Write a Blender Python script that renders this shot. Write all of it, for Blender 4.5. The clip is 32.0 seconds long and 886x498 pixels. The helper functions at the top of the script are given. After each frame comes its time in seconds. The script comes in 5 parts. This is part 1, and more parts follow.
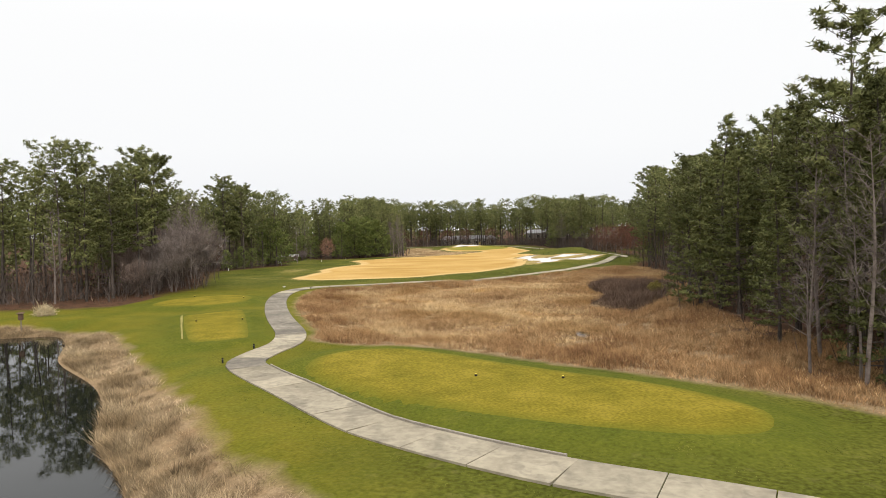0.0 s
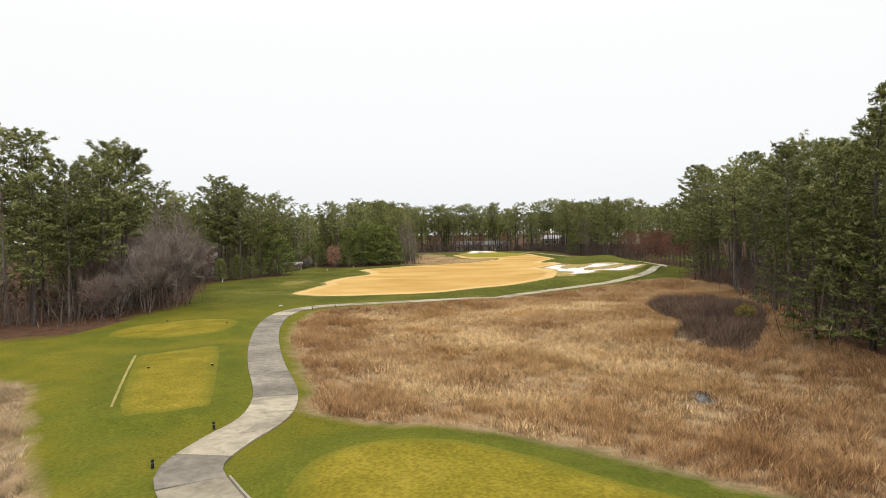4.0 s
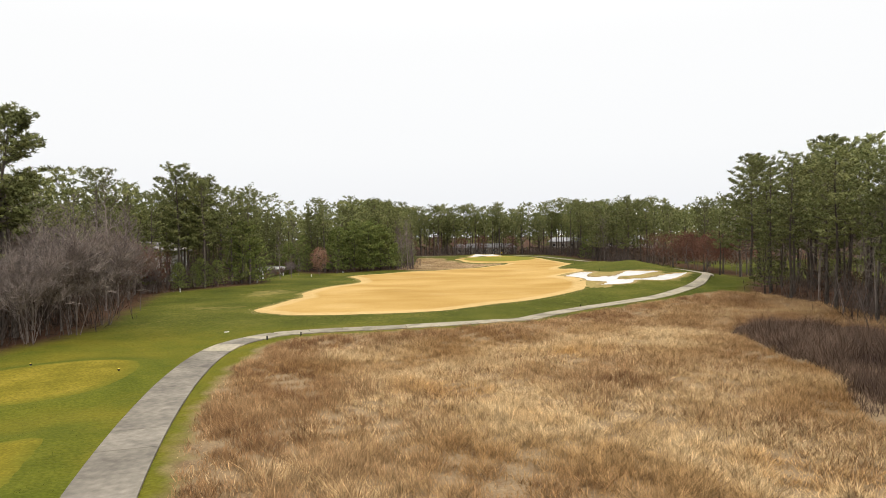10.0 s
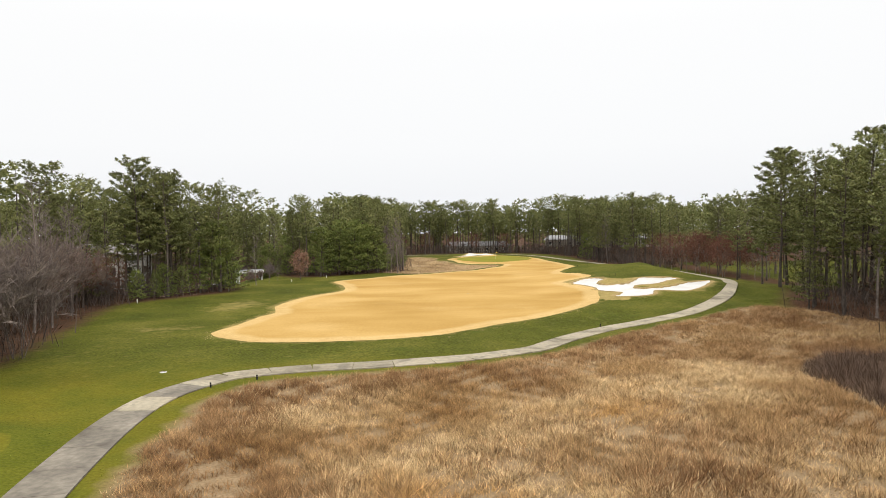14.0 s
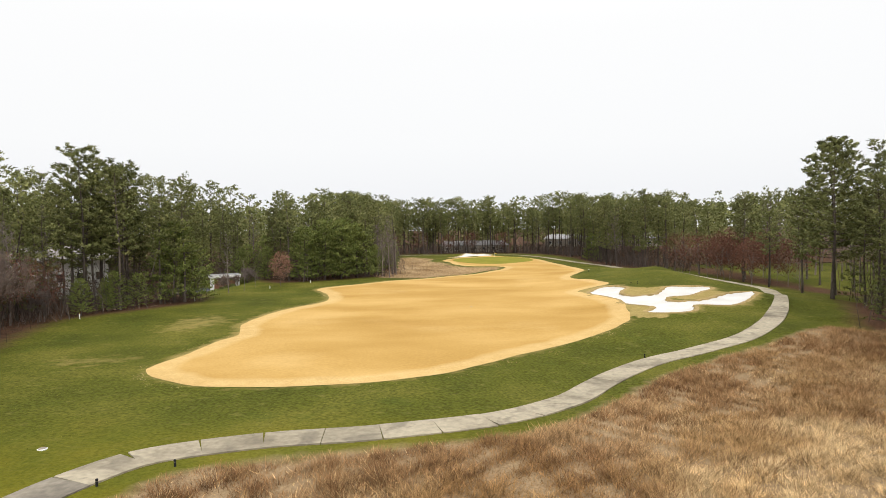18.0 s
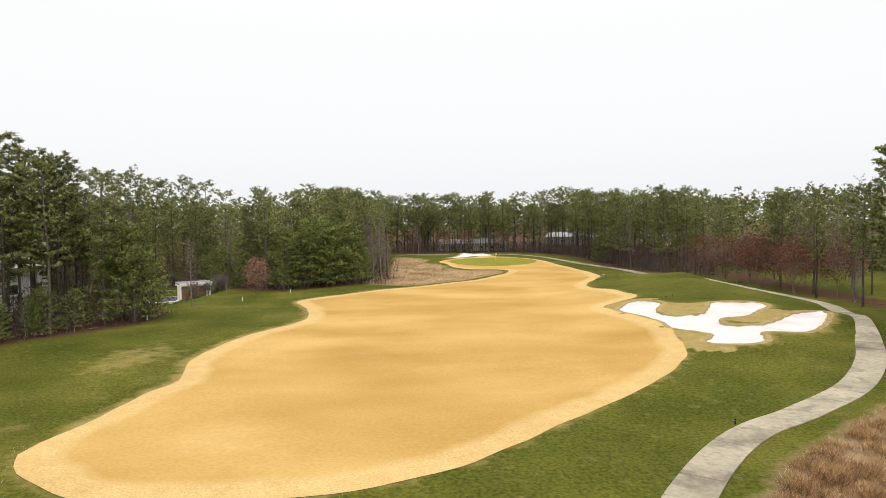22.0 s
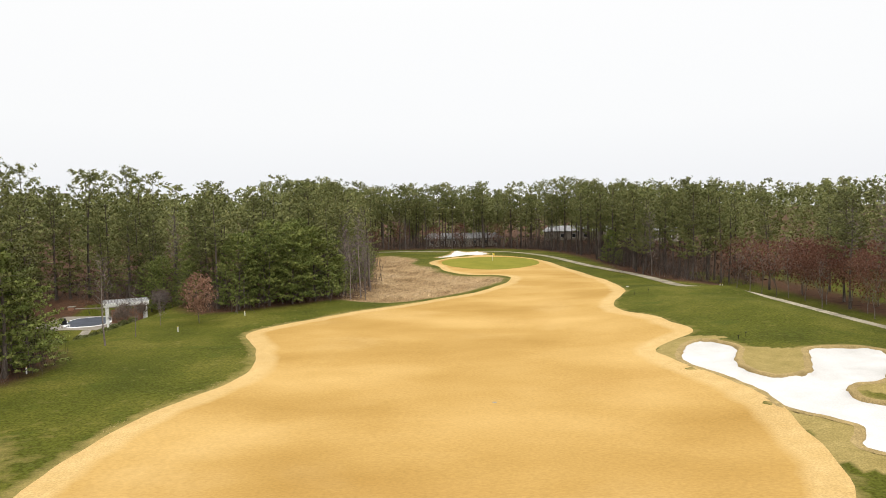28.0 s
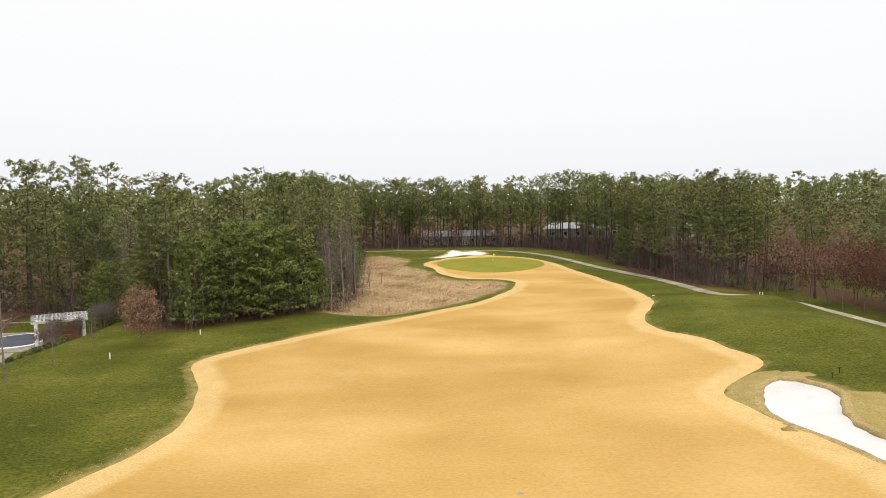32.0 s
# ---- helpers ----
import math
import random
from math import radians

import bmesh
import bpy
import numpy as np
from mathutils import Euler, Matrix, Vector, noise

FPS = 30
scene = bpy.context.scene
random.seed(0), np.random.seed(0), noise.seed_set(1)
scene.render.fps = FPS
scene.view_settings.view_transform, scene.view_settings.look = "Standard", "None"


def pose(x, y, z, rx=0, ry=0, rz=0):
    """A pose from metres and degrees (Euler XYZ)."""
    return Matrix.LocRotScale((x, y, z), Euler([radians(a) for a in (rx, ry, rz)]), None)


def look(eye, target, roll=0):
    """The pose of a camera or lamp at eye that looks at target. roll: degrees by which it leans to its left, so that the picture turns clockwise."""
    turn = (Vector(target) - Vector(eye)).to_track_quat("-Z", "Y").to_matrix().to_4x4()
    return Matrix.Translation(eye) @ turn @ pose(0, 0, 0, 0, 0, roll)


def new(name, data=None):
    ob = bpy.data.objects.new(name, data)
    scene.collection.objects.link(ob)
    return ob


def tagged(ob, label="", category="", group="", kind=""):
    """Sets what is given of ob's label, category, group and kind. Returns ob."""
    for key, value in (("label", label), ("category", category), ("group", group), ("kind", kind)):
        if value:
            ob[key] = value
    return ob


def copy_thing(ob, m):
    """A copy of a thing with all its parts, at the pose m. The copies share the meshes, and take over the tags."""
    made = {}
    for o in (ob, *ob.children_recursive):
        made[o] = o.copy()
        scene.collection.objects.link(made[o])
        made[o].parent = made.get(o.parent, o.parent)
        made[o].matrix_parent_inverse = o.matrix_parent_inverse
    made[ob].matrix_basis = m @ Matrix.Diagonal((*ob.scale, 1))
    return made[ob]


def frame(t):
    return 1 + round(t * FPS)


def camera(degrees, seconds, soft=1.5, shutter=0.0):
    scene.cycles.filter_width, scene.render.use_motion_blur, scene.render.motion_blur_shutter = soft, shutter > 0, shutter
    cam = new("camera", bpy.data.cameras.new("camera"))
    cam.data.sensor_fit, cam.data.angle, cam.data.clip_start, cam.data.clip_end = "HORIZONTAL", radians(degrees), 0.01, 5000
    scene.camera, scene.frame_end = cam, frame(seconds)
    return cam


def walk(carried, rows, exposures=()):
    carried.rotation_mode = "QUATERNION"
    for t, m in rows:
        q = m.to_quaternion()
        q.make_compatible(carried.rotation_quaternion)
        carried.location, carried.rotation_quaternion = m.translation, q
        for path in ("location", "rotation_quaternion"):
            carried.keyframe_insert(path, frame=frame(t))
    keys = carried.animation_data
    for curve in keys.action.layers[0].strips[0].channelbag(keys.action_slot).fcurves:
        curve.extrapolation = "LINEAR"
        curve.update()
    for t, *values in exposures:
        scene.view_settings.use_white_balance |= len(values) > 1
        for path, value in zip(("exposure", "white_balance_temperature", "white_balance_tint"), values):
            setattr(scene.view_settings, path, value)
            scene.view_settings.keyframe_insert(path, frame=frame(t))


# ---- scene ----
# Camera: a small drone that flies out over the tees, the tall grass and the fairway.
cam = camera(70.0, 32.0, soft=0.85)

# seconds, x, y, z, yaw to the left, pitch up, lean to the left
PATH = [
    (0, 1.31, 0.02, 8.65, 2.22, -1.57, -1.34),
    (1, 0.49, 3.15, 8.68, 2.54, -1.50, -1.23),
    (2, -0.38, 7.06, 8.79, 2.71, -1.40, -1.14),
    (3, -1.21, 11.44, 8.97, 2.80, -1.29, -1.18),
    (4, -1.94, 15.97, 9.24, 2.85, -1.17, -1.27),
    (5, -2.42, 20.31, 9.37, 2.88, -1.05, -1.21),
    (6, -2.49, 24.41, 9.07, 2.93, -1.05, -1.09),
    (7, -2.88, 28.19, 8.97, 2.92, -1.04, -1.08),
    (8, -3.33, 31.86, 8.92, 2.88, -0.97, -1.05),
    (9, -3.71, 35.43, 8.92, 2.81, -0.93, -0.99),
    (10, -4.15, 38.70, 9.07, 2.66, -0.96, -0.98),
    (11, -4.42, 41.75, 9.32, 2.47, -1.06, -0.96),
    (12, -4.69, 44.75, 9.65, 2.20, -1.18, -0.94),
    (13, -4.89, 48.02, 10.04, 1.98, -1.30, -0.93),
    (14, -5.19, 51.32, 10.49, 1.81, -1.44, -0.94),
    (15, -5.52, 54.71, 10.84, 1.64, -1.59, -0.93),
    (16, -5.74, 58.28, 11.01, 1.43, -1.66, -0.93),
    (17, -6.12, 61.96, 11.11, 1.26, -1.67, -0.87),
    (18, -6.54, 65.83, 11.25, 1.14, -1.71, -0.84),
    (19, -6.80, 69.73, 11.50, 1.06, -1.82, -0.85),
    (20, -7.18, 73.57, 11.80, 0.90, -1.96, -0.84),
    (21, -7.56, 77.52, 12.16, 0.72, -2.09, -0.85),
    (22, -7.87, 81.66, 12.57, 0.52, -2.21, -0.87),
    (23, -8.02, 85.80, 13.00, 0.39, -2.37, -0.88),
    (24, -8.22, 89.73, 13.42, 0.17, -2.53, -0.92),
    (25, -8.38, 93.46, 13.88, -0.05, -2.72, -0.92),
    (26, -8.46, 97.19, 14.37, -0.18, -2.95, -0.91),
    (27, -8.53, 100.83, 14.97, -0.34, -3.25, -0.98),
    (28, -8.65, 104.54, 15.38, -0.54, -3.49, -0.96),
    (29, -8.79, 108.35, 15.60, -0.71, -3.69, -0.91),
    (30, -8.83, 112.33, 15.68, -0.79, -3.81, -0.90),
    (31, -8.84, 116.34, 15.69, -0.90, -3.88, -0.83),
    (32, -8.81, 120.29, 15.53, -1.06, -3.89, -0.99),
]


def heading(x, y, z, yaw, pitch, roll):
    a, b = radians(yaw), radians(pitch)
    way = Vector((-math.sin(a) * math.cos(b), math.cos(a) * math.cos(b), math.sin(b)))
    return look((x, y, z), Vector((x, y, z)) + way * 50, roll)


walk(cam, [(t, heading(*p)) for t, *p in PATH])

# ---- world and sun: a bright overcast winter day ----
world = bpy.data.worlds.new("overcast")
scene.world = world
world.use_nodes = True
wn, wl = world.node_tree.nodes, world.node_tree.links
sky = wn.new("ShaderNodeTexSky")
sky.sky_type, sky.sun_disc = "NISHITA", False
sky.sun_elevation, sky.sun_rotation = radians(42), radians(200)
sky.air_density, sky.dust_density = 1.5, 4.0
# an overcast sky: near the horizon about as bright as white paper, three times as bright overhead
place = wn.new("ShaderNodeTexCoord")
split = wn.new("ShaderNodeSeparateXYZ")
wl.new(place.outputs["Generated"], split.inputs[0])
cover = wn.new("ShaderNodeValToRGB")
for i, (at, c) in enumerate(((0.0, (0.86, 0.875, 0.91)), (0.13, (0.945, 0.95, 0.96)), (0.3, (0.975, 0.975, 0.975)))):
    e = cover.color_ramp.elements[i] if i < 2 else cover.color_ramp.elements.new(0.3)
    e.position, e.color = at, (*c, 1)
wl.new(split.outputs["Z"], cover.inputs[0])
rise = wn.new("ShaderNodeMapRange")
rise.interpolation_type = "SMOOTHSTEP"
for key, value in (("From Min", 0.28), ("From Max", 1.0), ("To Min", 1.0), ("To Max", 2.9)):
    rise.inputs[key].default_value = value
wl.new(split.outputs["Z"], rise.inputs["Value"])
bright = wn.new("ShaderNodeVectorMath")
bright.operation = "SCALE"
wl.new(cover.outputs[0], bright.inputs[0])
wl.new(rise.outputs[0], bright.inputs["Scale"])
veil = wn.new("ShaderNodeVectorMath")
veil.operation = "SCALE"
veil.inputs["Scale"].default_value = 0.004
wl.new(sky.outputs[0], veil.inputs[0])
both = wn.new("ShaderNodeVectorMath")
both.operation = "ADD"
wl.new(bright.outputs[0], both.inputs[0])
wl.new(veil.outputs[0], both.inputs[1])
wl.new(both.outputs[0], wn["Background"].inputs[0])
wn["Background"].inputs[1].default_value = 1.0

sun = new("sun", bpy.data.lights.new("sun", "SUN"))
sun.data.energy, sun.data.angle, sun.data.color = 1.2, radians(25), (1, 0.96, 0.9)
sun.matrix_world = look((40, -60, 70), (0, 60, 0))
scene.view_settings.exposure = 0.0


# ---- materials ----
def material(name, colours, scale=1.0, rough=0.9, bump=0.0, fine=None, stretch=(1, 1, 1), spread=(0.3, 0.7), gloss=0.03,
             vary=0.0, islands=0.0, detail=5.0, bumpscale=None, thin=0.0):
    """A procedural surface: a broad noise picks among the colours, a fine one makes them lighter and darker."""
    m = bpy.data.materials.new(name)
    m.use_nodes = True
    n, l = m.node_tree.nodes, m.node_tree.links
    b = n["Principled BSDF"]
    b.inputs["Roughness"].default_value = rough
    b.inputs["Specular IOR Level"].default_value = gloss
    co = n.new("ShaderNodeTexCoord")
    mp = n.new("ShaderNodeMapping")
    mp.inputs["Scale"].default_value = stretch
    l.new(co.outputs["Object"], mp.inputs[0])
    big = n.new("ShaderNodeTexNoise")
    big.inputs["Scale"].default_value = scale
    big.inputs["Detail"].default_value = detail
    l.new(mp.outputs[0], big.inputs["Vector"])
    ramp = n.new("ShaderNodeValToRGB")
    el = ramp.color_ramp.elements
    while len(el) < len(colours):
        el.new(0.5)
    for i, c in enumerate(colours):
        el[i].position = spread[0] + (spread[1] - spread[0]) * i / max(1, len(colours) - 1)
        el[i].color = (*c, 1)
    l.new(big.outputs["Fac"], ramp.inputs[0])
    out = ramp.outputs[0]
    fscale, famount = fine or (scale * 14, 0.35)
    small = n.new("ShaderNodeTexNoise")
    small.inputs["Scale"].default_value = fscale
    small.inputs["Detail"].default_value = 4
    l.new(mp.outputs[0], small.inputs["Vector"])
    rng = n.new("ShaderNodeMapRange")
    rng.inputs["From Min"].default_value, rng.inputs["From Max"].default_value = 0.3, 0.7
    rng.inputs["To Min"].default_value, rng.inputs["To Max"].default_value = 1 - famount, 1 + famount
    l.new(small.outputs["Fac"], rng.inputs["Value"])
    value = rng.outputs[0]
    for amount, node, socket in ((vary, "ShaderNodeObjectInfo", "Random"), (islands, "ShaderNodeNewGeometry", "Random Per Island")):
        if amount:
            info = n.new(node)
            r2 = n.new("ShaderNodeMapRange")
            r2.inputs["To Min"].default_value, r2.inputs["To Max"].default_value = 1 - amount, 1 + amount
            l.new(info.outputs[socket], r2.inputs["Value"])
            mul = n.new("ShaderNodeMath")
            mul.operation = "MULTIPLY"
            l.new(value, mul.inputs[0])
            l.new(r2.outputs[0], mul.inputs[1])
            value = mul.outputs[0]
    hsv = n.new("ShaderNodeHueSaturation")
    l.new(value, hsv.inputs["Value"])
    l.new(out, hsv.inputs["Color"])
    l.new(hsv.outputs[0], b.inputs["Base Color"])
    if bump:
        bp = n.new("ShaderNodeBump")
        bp.inputs["Strength"].default_value = bump
        bp.inputs["Distance"].default_value = bumpscale or 0.08
        l.new(small.outputs["Fac"], bp.inputs["Height"])
        l.new(bp.outputs[0], b.inputs["Normal"])
    if thin:
        leaf = n.new("ShaderNodeBsdfTranslucent")
        l.new(hsv.outputs[0], leaf.inputs["Color"])
        both_sides = n.new("ShaderNodeMixShader")
        both_sides.inputs[0].default_value = thin
        l.new(b.outputs[0], both_sides.inputs[1])
        l.new(leaf.outputs[0], both_sides.inputs[2])
        l.new(both_sides.outputs[0], n["Material Output"].inputs[0])
    return m


def layer(m, attribute, colours, lo, hi, wobble=1.0, wscale=0.35, amount=1.0, cscale=0.8, fine=9.0):
    """Lays another growth over a ground material where a mesh attribute (metres from an edge) rises from lo to hi, with a ragged edge."""
    n, l = m.node_tree.nodes, m.node_tree.links
    b = n["Principled BSDF"]
    under = b.inputs["Base Color"].links[0].from_socket
    co = n.new("ShaderNodeTexCoord")
    at = n.new("ShaderNodeAttribute")
    at.attribute_name = attribute
    wob = n.new("ShaderNodeTexNoise")
    wob.inputs["Scale"].default_value, wob.inputs["Detail"].default_value = wscale, 6
    l.new(co.outputs["Object"], wob.inputs["Vector"])
    mad = n.new("ShaderNodeMath")
    mad.operation = "MULTIPLY_ADD"
    mad.inputs[1].default_value = wobble * 4
    l.new(wob.outputs["Fac"], mad.inputs[0])
    l.new(at.outputs["Fac"], mad.inputs[2])
    rng = n.new("ShaderNodeMapRange")
    rng.inputs["From Min"].default_value, rng.inputs["From Max"].default_value = lo + wobble * 2, hi + wobble * 2
    rng.inputs["To Max"].default_value = amount
    l.new(mad.outputs[0], rng.inputs["Value"])
    cn = n.new("ShaderNodeTexNoise")
    cn.inputs["Scale"].default_value, cn.inputs["Detail"].default_value = cscale, 6
    l.new(co.outputs["Object"], cn.inputs["Vector"])
    ramp = n.new("ShaderNodeValToRGB")
    el = ramp.color_ramp.elements
    while len(el) < len(colours):
        el.new(0.5)
    for i, c in enumerate(colours):
        el[i].position = 0.32 + 0.36 * i / max(1, len(colours) - 1)
        el[i].color = (*c, 1)
    l.new(cn.outputs["Fac"], ramp.inputs[0])
    fn = n.new("ShaderNodeTexNoise")
    fn.inputs["Scale"].default_value, fn.inputs["Detail"].default_value = fine, 3
    l.new(co.outputs["Object"], fn.inputs["Vector"])
    fr = n.new("ShaderNodeMapRange")
    fr.inputs["From Min"].default_value, fr.inputs["From Max"].default_value = 0.3, 0.7
    fr.inputs["To Min"].default_value, fr.inputs["To Max"].default_value = 0.75, 1.25
    l.new(fn.outputs["Fac"], fr.inputs["Value"])
    hsv = n.new("ShaderNodeHueSaturation")
    l.new(ramp.outputs[0], hsv.inputs["Color"])
    l.new(fr.outputs[0], hsv.inputs["Value"])
    mix = n.new("ShaderNodeMix")
    mix.data_type = "RGBA"
    l.new(rng.outputs[0], mix.inputs[0])
    l.new(under, mix.inputs[6])
    l.new(hsv.outputs[0], mix.inputs[7])
    l.new(mix.outputs[2], b.inputs["Base Color"])


M_ROUGH = material("rough_grass", [(0.046, 0.052, 0.008), (0.071, 0.074, 0.011), (0.108, 0.100, 0.019)], 0.10, 0.95, 0.5, (5.0, 0.42), detail=9, bumpscale=0.12)
layer(M_ROUGH, "thatch", [(0.15, 0.14, 0.035), (0.20, 0.165, 0.06)], 0.35, 1.3, 1.0, 1.1, 0.55)
layer(M_ROUGH, "thatch", [(0.036, 0.054, 0.009), (0.05, 0.068, 0.011)], 0.3, 1.2, 1.0, 0.33, 0.6)
layer(M_ROUGH, "tee_side", [(0.086, 0.092, 0.010), (0.118, 0.108, 0.011), (0.152, 0.124, 0.013)], 0.0, 12.0, 1.6, 0.10, 0.7, 0.25, 7.0)
layer(M_ROUGH, "apron", [(0.062, 0.074, 0.009), (0.092, 0.098, 0.012)], 0.0, 2.2, 1.0, 0.4, 0.75, 0.6, 7.0)
layer(M_ROUGH, "dry", [(0.32, 0.24, 0.09), (0.25, 0.185, 0.065)], 0.0, 1.4, 0.7, 0.8, 0.85)
layer(M_ROUGH, "tall", [(0.16, 0.105, 0.058), (0.24, 0.168, 0.095), (0.20, 0.13, 0.07)], -0.6, 0.6, 0.5, 0.6)
layer(M_ROUGH, "marsh", [(0.24, 0.155, 0.075), (0.34, 0.235, 0.12), (0.28, 0.185, 0.095)], -1.0, 1.5, 0.8, 0.3)
layer(M_ROUGH, "litter", [(0.045, 0.026, 0.016), (0.088, 0.046, 0.027), (0.06, 0.037, 0.023)], -2.2, 0.8, 0.9, 0.35)
M_FAIRWAY = material("dormant_fairway_turf", [(0.300, 0.174, 0.045), (0.375, 0.230, 0.070), (0.450, 0.290, 0.102)], 0.06, 0.95, 0.12, (5, 0.10), stretch=(0.85, 1.4, 1), spread=(0.30, 0.70), detail=6)
layer(M_FAIRWAY, "thatch", [(0.54, 0.385, 0.18), (0.48, 0.33, 0.14)], 0.3, 1.5, 1.0, 0.07, 0.5, 0.3, 2.0)
layer(M_FAIRWAY, "thatch", [(0.28, 0.155, 0.04), (0.33, 0.185, 0.055)], 0.4, 1.5, 1.0, 0.05, 0.55, 0.4, 2.0)
layer(M_FAIRWAY, "rim", [(0.52, 0.37, 0.17), (0.45, 0.31, 0.13)], 0.7, 1.6, 0.4, 0.4, 0.65)
M_GREEN = material("putting_green_turf", [(0.15, 0.145, 0.020), (0.20, 0.18, 0.027)], 0.2, 0.9, 0.05, (4, 0.08))
M_TEE = material("tee_turf", [(0.118, 0.100, 0.011), (0.158, 0.126, 0.014), (0.198, 0.152, 0.020)], 0.5, 0.95, 0.25, (7, 0.28), spread=(0.3, 0.7), detail=9)
layer(M_TEE, "rim", [(0.082, 0.088, 0.010), (0.115, 0.108, 0.013)], 0.9, 2.0, 0.4, 0.6, 0.95, 0.6, 6.0)
M_SAND = material("white_bunker_sand", [(0.45, 0.43, 0.40), (0.55, 0.53, 0.505)], 0.35, 0.95, 0.25, (9, 0.08), detail=7)
M_CONCRETE = material("cart_path_concrete", [(0.165, 0.138, 0.098), (0.262, 0.225, 0.162), (0.310, 0.268, 0.194)], 0.22, 0.85, 0.2, (3, 0.16), vary=0.14, gloss=0.08, spread=(0.28, 0.6), detail=8)
M_CONCRETE_DARK = material("darker_concrete", [(0.11, 0.095, 0.076), (0.185, 0.161, 0.127), (0.24, 0.209, 0.164)], 0.3, 0.9, 0.25, (3, 0.2), vary=0.14, gloss=0.08, detail=8)


def stain(m, colour, scale, lo, hi, amount):
    """Dark damp stains and runs over a surface."""
    n, l = m.node_tree.nodes, m.node_tree.links
    b = n["Principled BSDF"]
    under = b.inputs["Base Color"].links[0].from_socket
    co = n.new("ShaderNodeTexCoord")
    blot = n.new("ShaderNodeTexNoise")
    blot.inputs["Scale"].default_value, blot.inputs["Detail"].default_value, blot.inputs["Distortion"].default_value = scale, 7, 0.6
    l.new(co.outputs["Object"], blot.inputs["Vector"])
    rng = n.new("ShaderNodeMapRange")
    rng.inputs["From Min"].default_value, rng.inputs["From Max"].default_value, rng.inputs["To Max"].default_value = lo, hi, amount
    l.new(blot.outputs["Fac"], rng.inputs["Value"])
    mix = n.new("ShaderNodeMix")
    mix.data_type = "RGBA"
    mix.inputs[7].default_value = (*colour, 1)
    l.new(rng.outputs[0], mix.inputs[0])
    l.new(under, mix.inputs[6])
    l.new(mix.outputs[2], b.inputs["Base Color"])


stain(M_CONCRETE, (0.075, 0.062, 0.05), 0.45, 0.53, 0.62, 0.38)
stain(M_CONCRETE, (0.07, 0.06, 0.05), 1.6, 0.58, 0.70, 0.3)
stain(M_CONCRETE_DARK, (0.065, 0.056, 0.048), 0.6, 0.50, 0.66, 0.4)
M_KERB = material("kerb_concrete", [(0.20, 0.172, 0.135), (0.29, 0.258, 0.21)], 1.5, 0.9, 0.3, (20, 0.2))
M_BARK = material("pine_bark", [(0.050, 0.040, 0.034), (0.090, 0.074, 0.062), (0.135, 0.112, 0.096)], 1.2, 0.95, 0.6, (9, 0.4), stretch=(1, 1, 0.25), vary=0.3)
M_NEEDLE = material("pine_needles", [(0.103, 0.114, 0.039), (0.155, 0.161, 0.056), (0.211, 0.207, 0.079)], 0.30, 0.8, 0, (1.6, 0.35), vary=0.3, islands=0.25, gloss=0.1, thin=0.15)
# dark green pines, and shade painted in; the lighter needles paint in distance haze
M_NEEDLE_D = material("dark_and_shaded_pine_needles", [(0.072, 0.080, 0.026), (0.113, 0.118, 0.039), (0.160, 0.157, 0.055)], 0.30, 0.8, 0, (1.6, 0.35), vary=0.25, islands=0.25, gloss=0.1, thin=0.15)
M_NEEDLE_B = material("young_pine_needles", [(0.100, 0.128, 0.032), (0.150, 0.174, 0.045), (0.198, 0.210, 0.060)], 0.5, 0.8, 0, (2.0, 0.3), vary=0.18, islands=0.25, gloss=0.1, thin=0.15)
M_TWIG = material("bare_twigs", [(0.12, 0.095, 0.082), (0.175, 0.142, 0.124), (0.23, 0.19, 0.165)], 0.8, 0.95, 0, (5, 0.3), vary=0.25, islands=0.25)
M_TWIG_RED = material("reddish_twigs", [(0.118, 0.084, 0.068), (0.172, 0.128, 0.104), (0.205, 0.155, 0.130)], 0.8, 0.95, 0, (5, 0.3), vary=0.25, islands=0.3)
# darker copy of the bare-twig colours; shade inside the woods is painted in
M_BRUSH = material("shaded_woodland_saplings", [(0.06, 0.045, 0.038), (0.10, 0.08, 0.068), (0.14, 0.11, 0.095)], 0.3, 0.95, 0, (4, 0.3), islands=0.35)
M_EDGING = material("pale_dead_turf", [(0.19, 0.165, 0.05), (0.28, 0.24, 0.09)], 0.8, 0.95, 0.2, (8, 0.25))
M_DEADLEAF = material("dead_oak_leaves", [(0.095, 0.045, 0.034), (0.150, 0.072, 0.050), (0.195, 0.105, 0.072)], 0.9, 0.9, 0, (4, 0.3), vary=0.25, islands=0.4, thin=0.2)
M_OAKLEAF = material("pale_dead_oak_leaves", [(0.17, 0.088, 0.058), (0.26, 0.15, 0.10), (0.34, 0.215, 0.15)], 0.9, 0.9, 0, (4, 0.3), islands=0.35, thin=0.25)
M_STRAW = material("tall_dry_grass", [(0.265, 0.150, 0.060), (0.380, 0.240, 0.108), (0.550, 0.392, 0.208), (0.445, 0.260, 0.098)], 0.09, 0.95, 0, (2.2, 0.4), islands=0.5, spread=(0.34, 0.68), detail=9, thin=0.25)
M_RUST = material("rusty_dead_stalks", [(0.158, 0.083, 0.037), (0.260, 0.148, 0.068), (0.360, 0.226, 0.110)], 0.16, 0.95, 0, (2.2, 0.4), islands=0.5, detail=8, thin=0.2)
M_LIP = material("bunker_lip_turf", [(0.22, 0.16, 0.07), (0.33, 0.24, 0.105)], 1.2, 0.95, 0.4, (10, 0.3))
M_BANK = material("pale_bank_grass", [(0.165, 0.112, 0.058), (0.27, 0.195, 0.112), (0.44, 0.34, 0.21)], 0.2, 0.95, 0, (1.2, 0.45), islands=0.5, thin=0.25)
